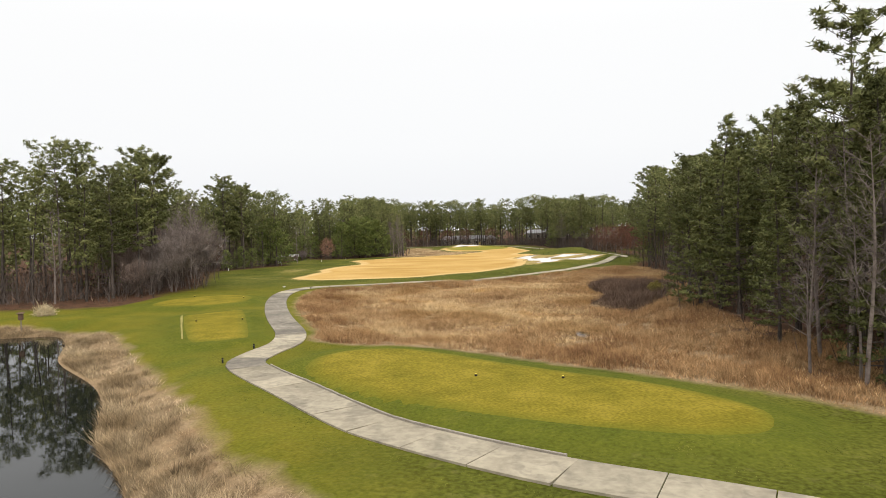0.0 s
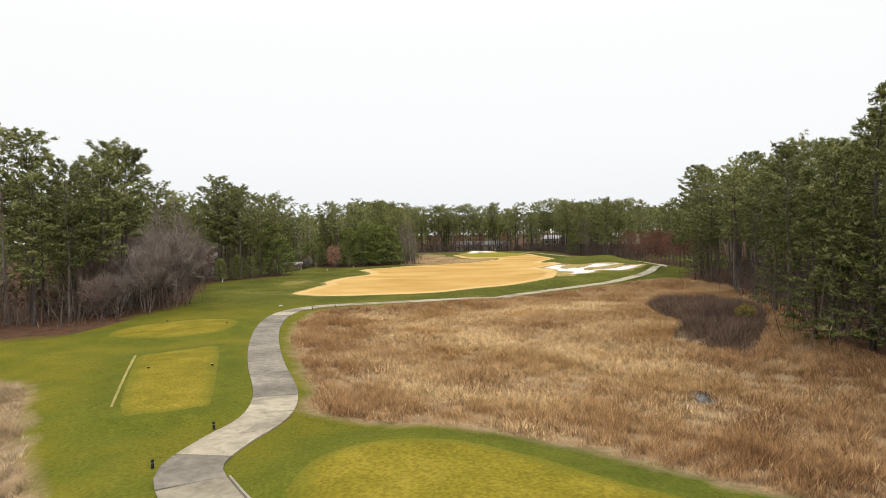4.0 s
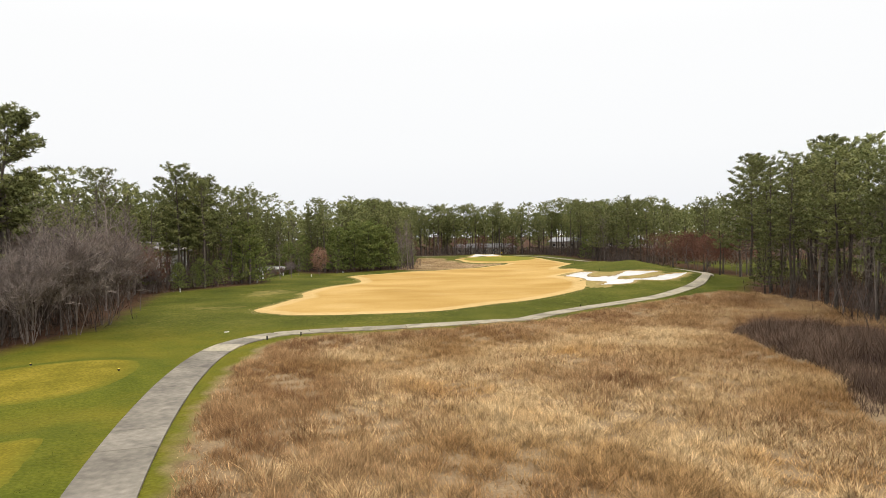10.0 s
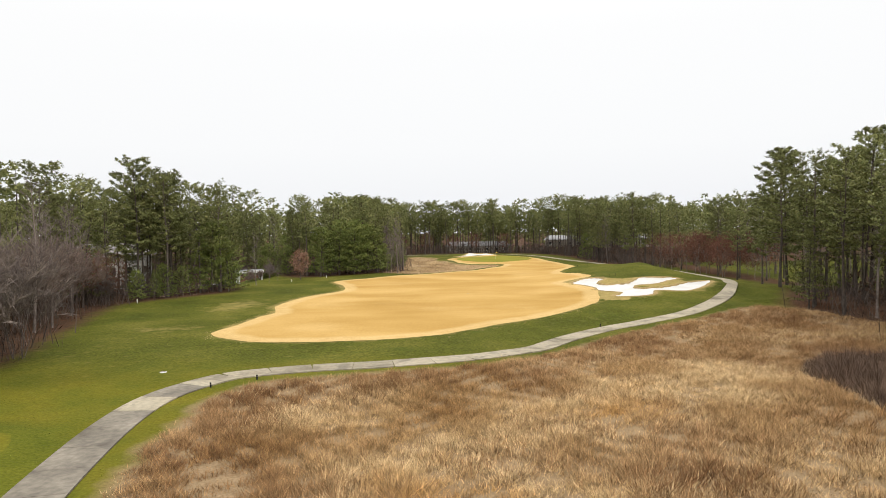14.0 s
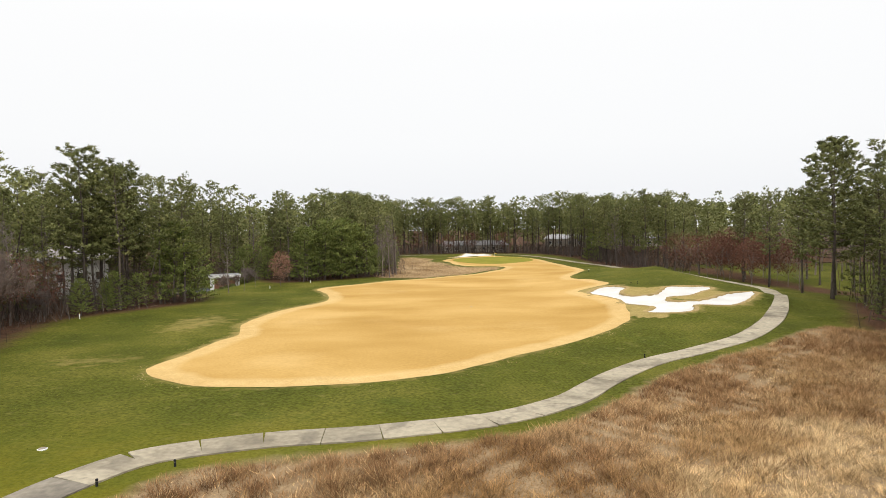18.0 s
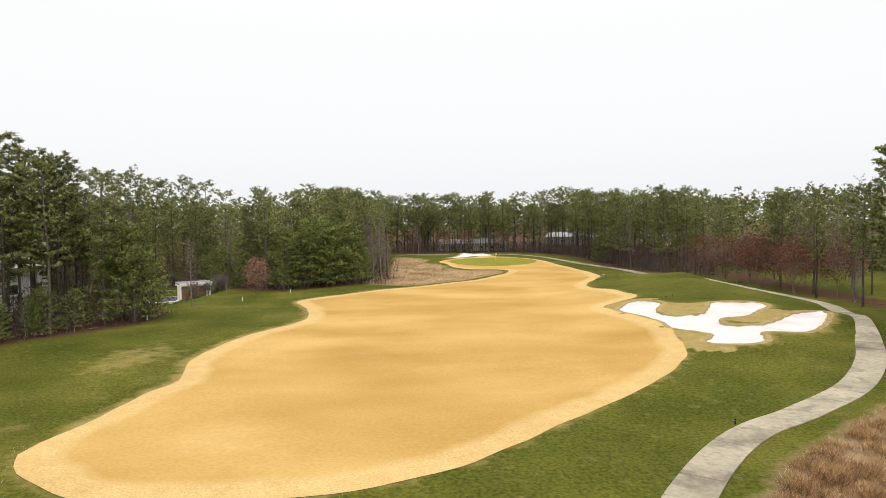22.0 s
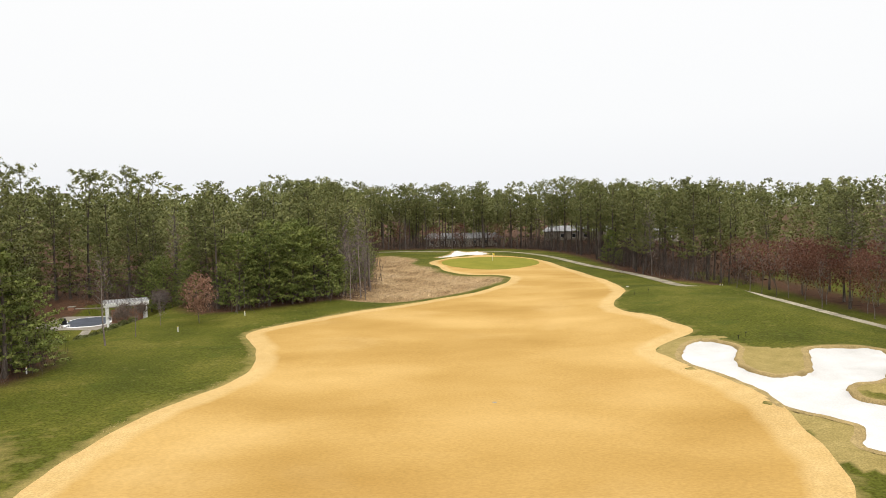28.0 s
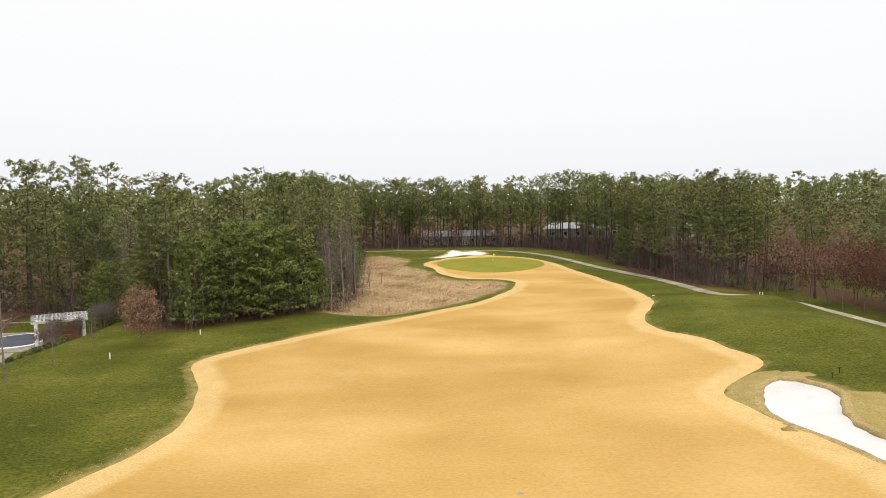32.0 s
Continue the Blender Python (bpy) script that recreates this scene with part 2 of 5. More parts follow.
M_SEDGE = material("tan_swale_grass", [(0.26, 0.17, 0.085), (0.38, 0.265, 0.145), (0.50, 0.37, 0.22)], 0.12, 0.95, 0, (1.2, 0.35), islands=0.4, thin=0.3)
M_PAMPAS = material("pampas_plumes", [(0.46, 0.37, 0.22), (0.62, 0.53, 0.36)], 0.6, 0.9, 0, (4, 0.2), islands=0.3, thin=0.3)
M_BRIAR = material("dark_briar", [(0.070, 0.046, 0.034), (0.110, 0.072, 0.050), (0.145, 0.098, 0.068)], 0.3, 0.95, 0, (1.5, 0.3), islands=0.4)
M_TURF = material("rough_grass_blades", [(0.050, 0.062, 0.009), (0.082, 0.090, 0.014), (0.135, 0.126, 0.031)], 0.16, 0.9, 0, (2, 0.35), islands=0.55, detail=8, thin=0.35)
M_BLACK = material("black_post_paint", [(0.014, 0.014, 0.015), (0.03, 0.03, 0.03)], 5, 0.5, 0, (30, 0.2))
M_WHITE = material("white_paint", [(0.70, 0.69, 0.66), (0.80, 0.79, 0.77)], 1.5, 0.6, 0.05, (12, 0.08))
M_ROOF = material("metal_roof_sheet", [(0.22, 0.215, 0.21), (0.40, 0.39, 0.385)], 1.6, 0.6, 0.1, (6, 0.3))
M_GREYROOF = material("grey_shingle_roof", [(0.23, 0.205, 0.19), (0.33, 0.30, 0.28)], 1.2, 0.9, 0.3, (8, 0.2))
M_SIDING = material("beige_siding", [(0.30, 0.26, 0.21), (0.38, 0.34, 0.28)], 0.8, 0.8, 0.1, (10, 0.1), stretch=(0.2, 0.2, 3))
M_GLASS = material("dark_window_glass", [(0.02, 0.025, 0.03), (0.035, 0.04, 0.045)], 1, 0.08, 0, (3, 0.1), gloss=0.6)
M_BRICK = material("red_brick", [(0.22, 0.11, 0.07), (0.30, 0.16, 0.10)], 2, 0.9, 0.3, (18, 0.2))
M_YELLOW = material("marker_yellow", [(0.75, 0.55, 0.08), (0.80, 0.60, 0.10)], 3, 0.6, 0, (20, 0.1))
M_SILVER = material("silver_car_paint", [(0.45, 0.46, 0.48), (0.52, 0.53, 0.55)], 1, 0.25, 0, (5, 0.05), gloss=0.6)

M_WATER = bpy.data.materials.new("pond_water")
M_WATER.use_nodes = True
_b = M_WATER.node_tree.nodes["Principled BSDF"]
_b.inputs["Base Color"].default_value = (0.006, 0.007, 0.006, 1)
_b.inputs["Roughness"].default_value = 0.03
_b.inputs["IOR"].default_value = 1.33
_wn = M_WATER.node_tree.nodes.new("ShaderNodeTexNoise")
_wn.inputs["Scale"].default_value = 0.9
_wb = M_WATER.node_tree.nodes.new("ShaderNodeBump")
_wb.inputs["Strength"].default_value, _wb.inputs["Distance"].default_value = 0.05, 0.05
_wc = M_WATER.node_tree.nodes.new("ShaderNodeTexCoord")
M_WATER.node_tree.links.new(_wc.outputs["Object"], _wn.inputs["Vector"])
M_WATER.node_tree.links.new(_wn.outputs["Fac"], _wb.inputs["Height"])
M_WATER.node_tree.links.new(_wb.outputs[0], _b.inputs["Normal"])


# ---- the plan: outlines of the course, in metres ----
def rounded(points, closed=True, step=1.0):
    """A smooth line through the given corners, cut into even steps."""
    p = np.array(points, float)
    n = len(p)
    out = []
    for i in range(n if closed else n - 1):
        a, b, c, d = (p[(i + k) % n] if closed else p[min(max(i + k, 0), n - 1)] for k in (-1, 0, 1, 2))
        for u in np.linspace(0, 1, max(2, int(np.linalg.norm(c - b) / step) + 1))[:-1]:
            out.append(0.5 * (2 * b + (c - a) * u + (2 * a - 5 * b + 4 * c - d) * u ** 2 + (3 * b - 3 * c + d - a) * u ** 3))
    if not closed:
        out.append(p[-1])
    return np.array(out)


FAIRWAY_EAST = [(-31, 114.6), (-29.2, 112), (-24.8, 109.2), (-18.7, 108.3), (-13.2, 109.1), (-7.5, 112.3), (-1.5, 118.5), (5.4, 126.2), (9.6, 131), (12.8, 136.9), (14.2, 142.2), (15, 148.1), (14.3, 154.5), (13, 160), (12.7, 166.2), (15.9, 169.2), (19.3, 172.8), (18.8, 178.1), (18.6, 183.6), (16.6, 189.2), (17, 196), (22.4, 208.6), (25.2, 228.6), (24.6, 239.1), (22.9, 257.5), (21.5, 274.9), (16.5, 292), (8, 297), (-1, 294), (-9.5, 285), (-10.8, 277), (-8.5, 268), (-6.8, 257), (-2, 248), (4.5, 244.9), (7, 239.8), (6, 233.7), (3.5, 225.8), (-1.2, 217.4), (-7, 210.5), (-17, 200)]
FAIRWAY_WEST = [(-25, 192), (-31.3, 183.5), (-31.4, 179), (-28.5, 172.5), (-26.6, 164.5), (-27.5, 157.5), (-30.7, 149), (-31.3, 140), (-30.8, 136),
                (-29, 130), (-29.8, 126), (-30.2, 121), (-30.9, 116.5)]
FAIRWAY = rounded(FAIRWAY_EAST + FAIRWAY_WEST)
# the mown edge wavers a little
FAIRWAY = FAIRWAY + 0.06 * np.column_stack([np.sin(np.arange(len(FAIRWAY)) * 1.3) + np.sin(np.arange(len(FAIRWAY)) * 0.47 + 1), np.sin(np.arange(len(FAIRWAY)) * 1.1 + 2) + np.sin(np.arange(len(FAIRWAY)) * 0.53)])
GREEN = np.array([(5.8 + 13.7 * math.cos(a), 276 + 16.5 * math.sin(a) + 1.5 * math.cos(2 * a)) for a in np.linspace(0, math.tau, 73)[:-1]])
BACK_BUNKER = rounded([(-8.8, 294.5), (-4.5, 303.5), (-2.3, 313), (1, 307), (4.5, 310), (7.2, 304), (4.6, 296.5), (0.1, 298.5), (-5.2, 292.5)], step=0.6)
BUNKER = rounded([(13.5, 160.5), (15.5, 165.7), (18.1, 167.4), (19.6, 163.6), (17.7, 159.8), (17.2, 156.9), (18, 154.2), (19.8, 154), (21.9, 155.4), (24.2, 159.7), (25.4, 161.1), (30.7, 161), (30.1, 157.3), (27.8, 154.6), (25, 151.5), (22.5, 150.9), (21, 149.4), (20.8, 147.1), (22.9, 146.2), (24.8, 146.7), (27.7, 149.4), (30.7, 151.5), (33.4, 152), (32.4, 149), (28.4, 144.2), (25.7, 142.4), (22.3, 142.3), (21.5, 140.9), (20.8, 139), (19.1, 138), (16.2, 139.2), (16, 140.6), (17.6, 142.7), (16.7, 144.7), (15.3, 146.9), (15.4, 150.6), (14.8, 154.7)], step=0.5)
TRACK = rounded([(34, 6), (20, 12.2), (13, 15.8), (8.7, 18.1), (3.4, 20.9), (-2, 25), (-4.6, 27.9), (-7.8, 32.1), (-11.2, 36.4), (-12.8, 39.1), (-12.7, 42), (-12.1, 45.5), (-13, 50),
                 (-15.8, 57), (-17.8, 62.4), (-20, 69), (-22.2, 76.5), (-23.8, 84), (-24, 89.5), (-22.5, 93.8), (-20.7, 95.9), (-16.2, 97.8), (-11.1, 98.5),
                 (-6, 99.9), (-2.6, 102), (0.3, 105.7), (3.6, 111), (7.4, 116.2), (10.6, 119.3), (14.4, 121.6), (20.6, 126.4), (26.2, 132.9), (31.0, 140.4), (34, 146), (37.2, 153.1)], False, 0.5)
TRACK_FAR = rounded([(37.2, 153.1), (40.8, 162.3), (42.1, 169.9), (41.9, 180.5), (42.6, 190), (42.8, 200.5), (40.6, 209.2), (36.1, 214.9), (35.2, 228.6), (34.2, 242.8), (31.4, 255.4), (28.8, 267.8), (27, 289), (23.5, 304), (16, 317), (7, 324), (-11, 330), (-30, 332), (-60, 334)], False, 0.5)
TRACK = np.concatenate([TRACK, TRACK_FAR[1:]])
TEE_BACK = rounded([(-8.4, 36.1), (-8.3, 39.1), (-6.6, 41.2), (-3.6, 41.8), (-0.6, 40.3), (2.9, 37.2), (6.4, 34.4), (10.2, 31.6), (12.6, 28.7), (13.6, 26.4), (13.1, 24.5),
                    (11.8, 23.1), (8.8, 23), (3.9, 24.8), (-1.6, 28), (-4.6, 30.7), (-7, 33.5)], step=0.5)
TEE_MIDDLE = rounded([(-26.7, 60.5), (-26.2, 61.5), (-22.6, 64.3), (-21.7, 64), (-15.7, 48.5), (-15.8, 46.4), (-18, 45.4), (-19.8, 46.2)], step=0.5)
TEE_FRONT = rounded([(-34.8, 70.7), (-35.9, 76.2), (-31.8, 81.3), (-28, 82), (-25.8, 78.5), (-25.2, 72.3), (-28.5, 69)], step=0.5)
TALL = rounded([(-10.5, 46.8), (-7, 44.4), (-3.9, 44.5), (0.1, 42.6), (3.7, 39.9), (6.9, 37.4), (10.9, 34.3), (14.2, 31.5), (16.1, 29.7), (17.5, 27.8), (23, 22),
                (30, 30), (24, 50), (27, 70), (36, 92), (39, 110), (38, 124), (34, 129.5), (30.5, 130.8), (20.6, 122.6), (10.4, 114.8), (4.3, 107.2), (-1, 99.8), (-4.8, 97.6), (-9.6, 96.3),
                (-15.7, 95), (-19.2, 93.2), (-20.7, 90), (-20.8, 87), (-20.4, 80.4), (-18.6, 71.9), (-16.2, 63.9), (-12.6, 54.5), (-11, 49.5)])
BANK = rounded([(-60, 62), (-46, 60.5), (-38, 58.7), (-30.6, 54.4), (-24.4, 46), (-19.5, 39.8), (-15.1, 33.8), (-11.2, 28.3), (-8.1, 23.7), (-4.3, 19.6), (2, 13), (8, 4), (10, -20), (-30, -30), (-75, 0), (-75, 50)])
POND = rounded([(-42, 56.7), (-37.3, 57.5), (-33, 53), (-28.5, 45.5), (-21.6, 38.2), (-18, 33), (-16, 29), (-14.1, 25.9), (-10.7, 21.8), (-6, 14), (-4, 4), (-10, -15), (-50, -20), (-66, 40), (-55, 57)])
MARSH = rounded([(3.5, 231), (5.5, 239), (3, 243.5), (-3, 245.5), (-8.5, 256), (-10.5, 266), (-14, 272), (-16, 283), (-15, 296), (-26, 312), (-30, 290), (-29, 262), (-26, 236), (-26, 214), (-19, 207), (-12, 208.5), (-3, 219)])
CLEARING = rounded([(-85, 64), (-57, 74), (-44, 75.5), (-41.5, 86), (-42, 98), (-50.5, 123), (-56.5, 144), (-51.5, 152), (-47, 160), (-50, 172), (-60, 178), (-78, 186), (-80, 210), (-56, 211),
                    (-44, 198.5), (-36, 203.5), (-28, 209), (-23, 216), (-22, 236), (-25, 262), (-29, 300), (-40, 336), (-20, 343), (10, 344), (28, 325), (35, 300),
                    (35, 265), (33.5, 246), (38.5, 228), (45, 218), (52, 207), (54, 195), (54, 175), (49, 158), (38, 136), (35.5, 128), (36.5, 120), (34, 105), (31, 90),
                    (25, 76), (21.5, 47), (21, 36), (23, 27), (32, 16), (50, 0), (70, -50), (-100, -50)], step=3)
BRIAR = rounded([(20, 99.5), (25, 104.5), (31, 103), (32, 95), (27, 80), (18.2, 63), (15.5, 64.5), (14.5, 70), (18, 79), (18, 88)])


def edge_distance(x, y, poly):
    """Metres from the outline, positive inside it."""
    x, y, p = np.atleast_1d(np.asarray(x, float)), np.atleast_1d(np.asarray(y, float)), np.asarray(poly, float)
    best = np.full(x.shape, 1e9)
    inside = np.zeros(x.shape, bool)
    for (ax, ay), (bx, by) in zip(p, np.roll(p, -1, 0)):
        dx, dy = bx - ax, by - ay
        u = np.clip(((x - ax) * dx + (y - ay) * dy) / (dx * dx + dy * dy + 1e-12), 0, 1)
        best = np.minimum(best, (x - ax - u * dx) ** 2 + (y - ay - u * dy) ** 2)
        if ay != by:
            inside ^= ((ay > y) != (by > y)) & (x < ax + (y - ay) / (by - ay) * dx)
    return np.where(inside, 1, -1) * np.sqrt(best)


def line_distance(x, y, line):
    x, y = np.atleast_1d(np.asarray(x, float)), np.atleast_1d(np.asarray(y, float))
    best = np.full(x.shape, 1e9)
    for qx, qy in line[::2]:
        best = np.minimum(best, (x - qx) ** 2 + (y - qy) ** 2)
    return np.sqrt(best)


def ease(v, lo, hi):
    u = np.clip((np.asarray(v, float) - lo) / (hi - lo), 0, 1)
    return u * u * (3 - 2 * u)


def hill(x, y, cx, cy, rx, ry, height):
    return height * np.exp(-((x - cx) / rx) ** 2 - ((y - cy) / ry) ** 2)


def ground_form(x, y):
    """The height of the ground."""
    x, y = np.atleast_1d(np.asarray(x, float)), np.atleast_1d(np.asarray(y, float))
    z = 0.7 + 0.10 * np.sin(x * 0.13 + 1) * np.sin(y * 0.09) + 0.05 * np.sin(x * 0.31 + y * 0.23)
    beside = ease(line_distance(x, y, TRACK), 1.5, 2.6)
    for tee in (TEE_BACK, TEE_MIDDLE, TEE_FRONT):
        z = z + 0.28 * ease(edge_distance(x, y, tee), -2.2, -0.2) * beside
    z = z - 0.55 * ease(edge_distance(x, y, TALL), -0.5, 9)
    # the rough falls away to the eastern path, and rises to a broad mound round the bunker
    z = z - 0.65 * ease(y + 0.5 * x, 98, 110) * (1 - ease(y, 134, 150)) * (1 - ease(np.where(edge_distance(x, y, TALL) > -5, 0, line_distance(x, y, TRACK)), 1.5, 9)) * ease(x, -6, 3) * (1 - ease(x, 40, 60))
    z = z + 1.5 * np.exp(-((x - 27) / 14) ** 2 - ((y - 172) / 45) ** 2)
    z = z - 1.0 * ease(x, 40, 50) * ease(y, 150, 180) * (1 - ease(y, 235, 265))
    pond = edge_distance(x, y, POND)
    z = z - 0.85 * ease(pond, -5, 0) - 0.9 * ease(pond, -0.3, 2.5)
    for sand in (BUNKER, BACK_BUNKER):
        d = edge_distance(x, y, sand)
        z = z - 0.5 * ease(d, -0.25, 0.5) - 0.15 * ease(d, 0.5, 3) + 0.25 * ease(d, -3.5, -0.3)
    z = z + hill(x, y, 32, 183, 7, 13, 1.2) + hill(x, y, 36, 207, 5, 8, 0.5) + hill(x, y, 37.5, 203, 3.2, 7, 0.9) + hill(x, y, 27, 206, 6, 8, 0.8) + hill(x, y, 34, 150, 5, 6, 0.5)
    z = z + hill(x, y, 5, 285, 17, 20, 0.7) + hill(x, y, -1, 312, 15, 10, 0.95)
    z = z - 0.9 * ease(edge_distance(x, y, MARSH), -1, 5)
    z = z - 2.0 * ease(-x, 50.5, 56) * ease(y, 177, 187) * (1 - ease(y, 208, 218))
    far = -edge_distance(x, y, CLEARING)
    z = z + 9 * ease(far, 60, 260) + 0.6 * ease(far, 2, 14) * np.sin(x * 0.07) * np.sin(y * 0.05)
    return z



# ---- mesh helpers ----
class Shape:
    """Collects faces of one mesh."""

    def __init__(self):
        self.v, self.f, self.n = [], [], 0

    def add(self, verts, faces):
        self.v.append(np.asarray(verts, float).reshape(-1, 3))
        self.f += [tuple(i + self.n for i in face) for face in faces]
        self.n += len(self.v[-1])

    def tube(self, points, radii, sides=6, cap=False):
        p = np.asarray(points, float)
        ring = []
        for i in range(len(p)):
            d = p[min(i + 1, len(p) - 1)] - p[max(i - 1, 0)]
            d = d / (np.linalg.norm(d) + 1e-9)
            a = np.cross(d, (0.0, 0.0, 1.0) if abs(d[2]) < 0.9 else (1.0, 0.0, 0.0))
            a /= np.linalg.norm(a)
            b = np.cross(d, a)
            for k in range(sides):
                w = math.tau * k / sides
                ring.append(p[i] + radii[i] * (a * math.cos(w) + b * math.sin(w)))
        faces = [(i * sides + k, i * sides + (k + 1) % sides, (i + 1) * sides + (k + 1) % sides, (i + 1) * sides + k)
                 for i in range(len(p) - 1) for k in range(sides)]
        if cap:
            faces += [tuple(range(sides))[::-1], tuple((len(p) - 1) * sides + k for k in range(sides))]
        self.add(ring, faces)

    def box(self, x0, x1, y0, y1, z0, z1):
        self.add([(x0, y0, z0), (x1, y0, z0), (x1, y1, z0), (x0, y1, z0), (x0, y0, z1), (x1, y0, z1), (x1, y1, z1), (x0, y1, z1)],
                 [(0, 3, 2, 1), (4, 5, 6, 7), (0, 1, 5, 4), (1, 2, 6, 5), (2, 3, 7, 6), (3, 0, 4, 7)])

    def mesh(self, name, mat, smooth=False):
        me = bpy.data.meshes.new(name)
        me.from_pydata(np.concatenate(self.v).tolist() if self.v else [], [], self.f)
        me.materials.append(mat)
        if smooth:
            me.polygons.foreach_set("use_smooth", [True] * len(me.polygons))
        return me


def triangles_mesh(name, verts, mat, facing=None):
    """A mesh of loose triangles from an (n, 3, 3) array; facing: the way each one is rounded towards, (n, 3)."""
    n = len(verts)
    me = bpy.data.meshes.new(name)
    me.vertices.add(n * 3)
    me.vertices.foreach_set("co", verts.reshape(-1).astype(np.float32))
    me.loops.add(n * 3)
    me.loops.foreach_set("vertex_index", np.arange(n * 3, dtype=np.int32))
    me.polygons.add(n)
    me.polygons.foreach_set("loop_start", np.arange(0, n * 3, 3, dtype=np.int32))
    me.update(calc_edges=True)
    me.materials.append(mat)
    if facing is not None:
        me.polygons.foreach_set("use_smooth", [True] * n)
        me.normals_split_custom_set_from_vertices(np.repeat(facing, 3, 0).tolist())
    return me


def part(name, me, parent, label="", at=None):
    ob = new(name, me)
    ob.parent = parent
    if at is not None:
        ob.matrix_basis = at
    return tagged(ob, label)


def thing(name, label, category, m=None, group="", kind=""):
    ob = new(name)
    ob.empty_display_size = 0.3
    if m is not None:
        ob.matrix_basis = m
    return tagged(ob, label, category, group, kind)


def bevelled(bm_size, bevel, mat, name, centre=(0, 0, 0)):
    """A box with softened edges."""
    bm = bmesh.new()
    bmesh.ops.create_cube(bm, size=1, matrix=Matrix.Translation(centre) @ Matrix.Diagonal((*bm_size, 1)))
    bmesh.ops.bevel(bm, geom=bm.edges[:], offset=bevel, segments=2, affect="EDGES", profile=0.5)
    me = bpy.data.meshes.new(name)
    bm.to_mesh(me)
    bm.free()
    me.materials.append(mat)
    return me


def attribute(me, name, values):
    me.attributes.new(name, "FLOAT", "POINT").data.foreach_set("value", np.asarray(values, np.float32))


# ---- ground ----
def steps(*spans):
    out = []
    for a, b, s in spans:
        out += list(np.arange(a, b, s))
    return np.array(out + [spans[-1][1]])


gx = steps((-2400, -400, 250), (-400, -120, 20), (-120, -64, 3.5), (-64, -44, 1.0), (-44, -8, 0.6), (-8, 12, 1.0), (12, 39, 0.6), (39, 56, 1.0), (56, 120, 4), (120, 400, 20), (400, 2400, 250))
gy = steps((-1500, -100, 200), (-100, 0, 5), (0, 16, 1.0), (16, 58, 0.6), (58, 136, 1.0), (136, 178, 0.6), (178, 260, 1.2), (260, 320, 1.0), (320, 350, 2), (350, 520, 10), (520, 3000, 250))
X, Y = np.meshgrid(gx, gy)
fx, fy = X.ravel(), Y.ravel()
fz = ground_form(fx, fy)


def sampled(values):
    """A quick lookup of values known on the ground's lattice."""
    g = np.asarray(values, float).reshape(len(gy), len(gx))

    def at(x, y):
        x, y = np.atleast_1d(np.asarray(x, float)), np.atleast_1d(np.asarray(y, float))
        i, j = np.clip(np.searchsorted(gx, x) - 1, 0, len(gx) - 2), np.clip(np.searchsorted(gy, y) - 1, 0, len(gy) - 2)
        u, w = (x - gx[i]) / (gx[i + 1] - gx[i]), (y - gy[j]) / (gy[j + 1] - gy[j])
        return (g[j, i] * (1 - u) + g[j, i + 1] * u) * (1 - w) + (g[j + 1, i] * (1 - u) + g[j + 1, i + 1] * u) * w

    return at


lie = sampled(fz)


def ground_at(x, y):
    return float(lie(x, y)[0])


ground_mesh = bpy.data.meshes.new("ground")
nx, ny = len(gx), len(gy)
q = np.arange(nx * ny).reshape(ny, nx)
quads = np.stack([q[:-1, :-1], q[:-1, 1:], q[1:, 1:], q[1:, :-1]], -1).reshape(-1, 4)
ground_mesh.from_pydata(np.stack([fx, fy, fz], 1).tolist(), [], quads.tolist())
ground_mesh.polygons.foreach_set("use_smooth", [True] * len(ground_mesh.polygons))
ground_mesh.materials.append(M_ROUGH)
d_tall = edge_distance(fx, fy, TALL)
d_bank = np.minimum(edge_distance(fx, fy, BANK), 3)
attribute(ground_mesh, "tall", np.clip(np.maximum(d_tall, d_bank), -20, 20))
attribute(ground_mesh, "marsh", np.clip(edge_distance(fx, fy, MARSH), -20, 20))
d_clear = edge_distance(fx, fy, CLEARING)
clearing_depth = sampled(d_clear)
d_track = line_distance(fx, fy, TRACK)
litter = np.clip(-d_clear, -20, 20)
litter = np.where((fx > 46) & (fy > 150) & (fy < 250), np.clip(np.minimum(litter, 3.0 - np.abs(fx - 57)), -20, 20), litter)
litter = np.where((fx > 60) & (fx < 115) & (fy > 140) & (fy < 250), -5, litter)
litter = np.where((fx < -50) & (fx > -84) & (fy > 174) & (fy < 214), np.where((fx < -70) & (fy > 186), 3, -5), litter)
litter = np.where((fx < -40) & (fy > 56) & (fy < 84), litter + 3.5, litter)
attribute(ground_mesh, "litter", litter)
d_bunker = edge_distance(fx, fy, BUNKER)
dry = -np.minimum(np.abs(edge_distance(fx, fy, FAIRWAY)) + 0.8, np.minimum(np.abs(d_bunker), np.abs(edge_distance(fx, fy, BACK_BUNKER))))
patch = np.maximum(hill(fx, fy, -37, 140, 5, 9, 1.75), hill(fx, fy, -37, 118, 6, 4, 1.4)) - 1
between = (edge_distance(fx, fy, FAIRWAY) < 0.5) & (edge_distance(fx, fy, FAIRWAY) > -4) & (d_bunker > -2.4) & (fx < 22)
islet = between | (d_bunker < 0) & (((fx - 21) / 4.0) ** 2 + ((fy - 157.5) / 6) ** 2 < 1) | (d_bunker < 0) & (((fx - 26.9) / 5.2) ** 2 + ((fy - 151.3) / 4.3) ** 2 < 1)
attribute(ground_mesh, "dry", np.where(islet, 2.5, np.maximum(dry + np.where((fx < -12) & (fy > 118), 2.0, 1.4), patch)))
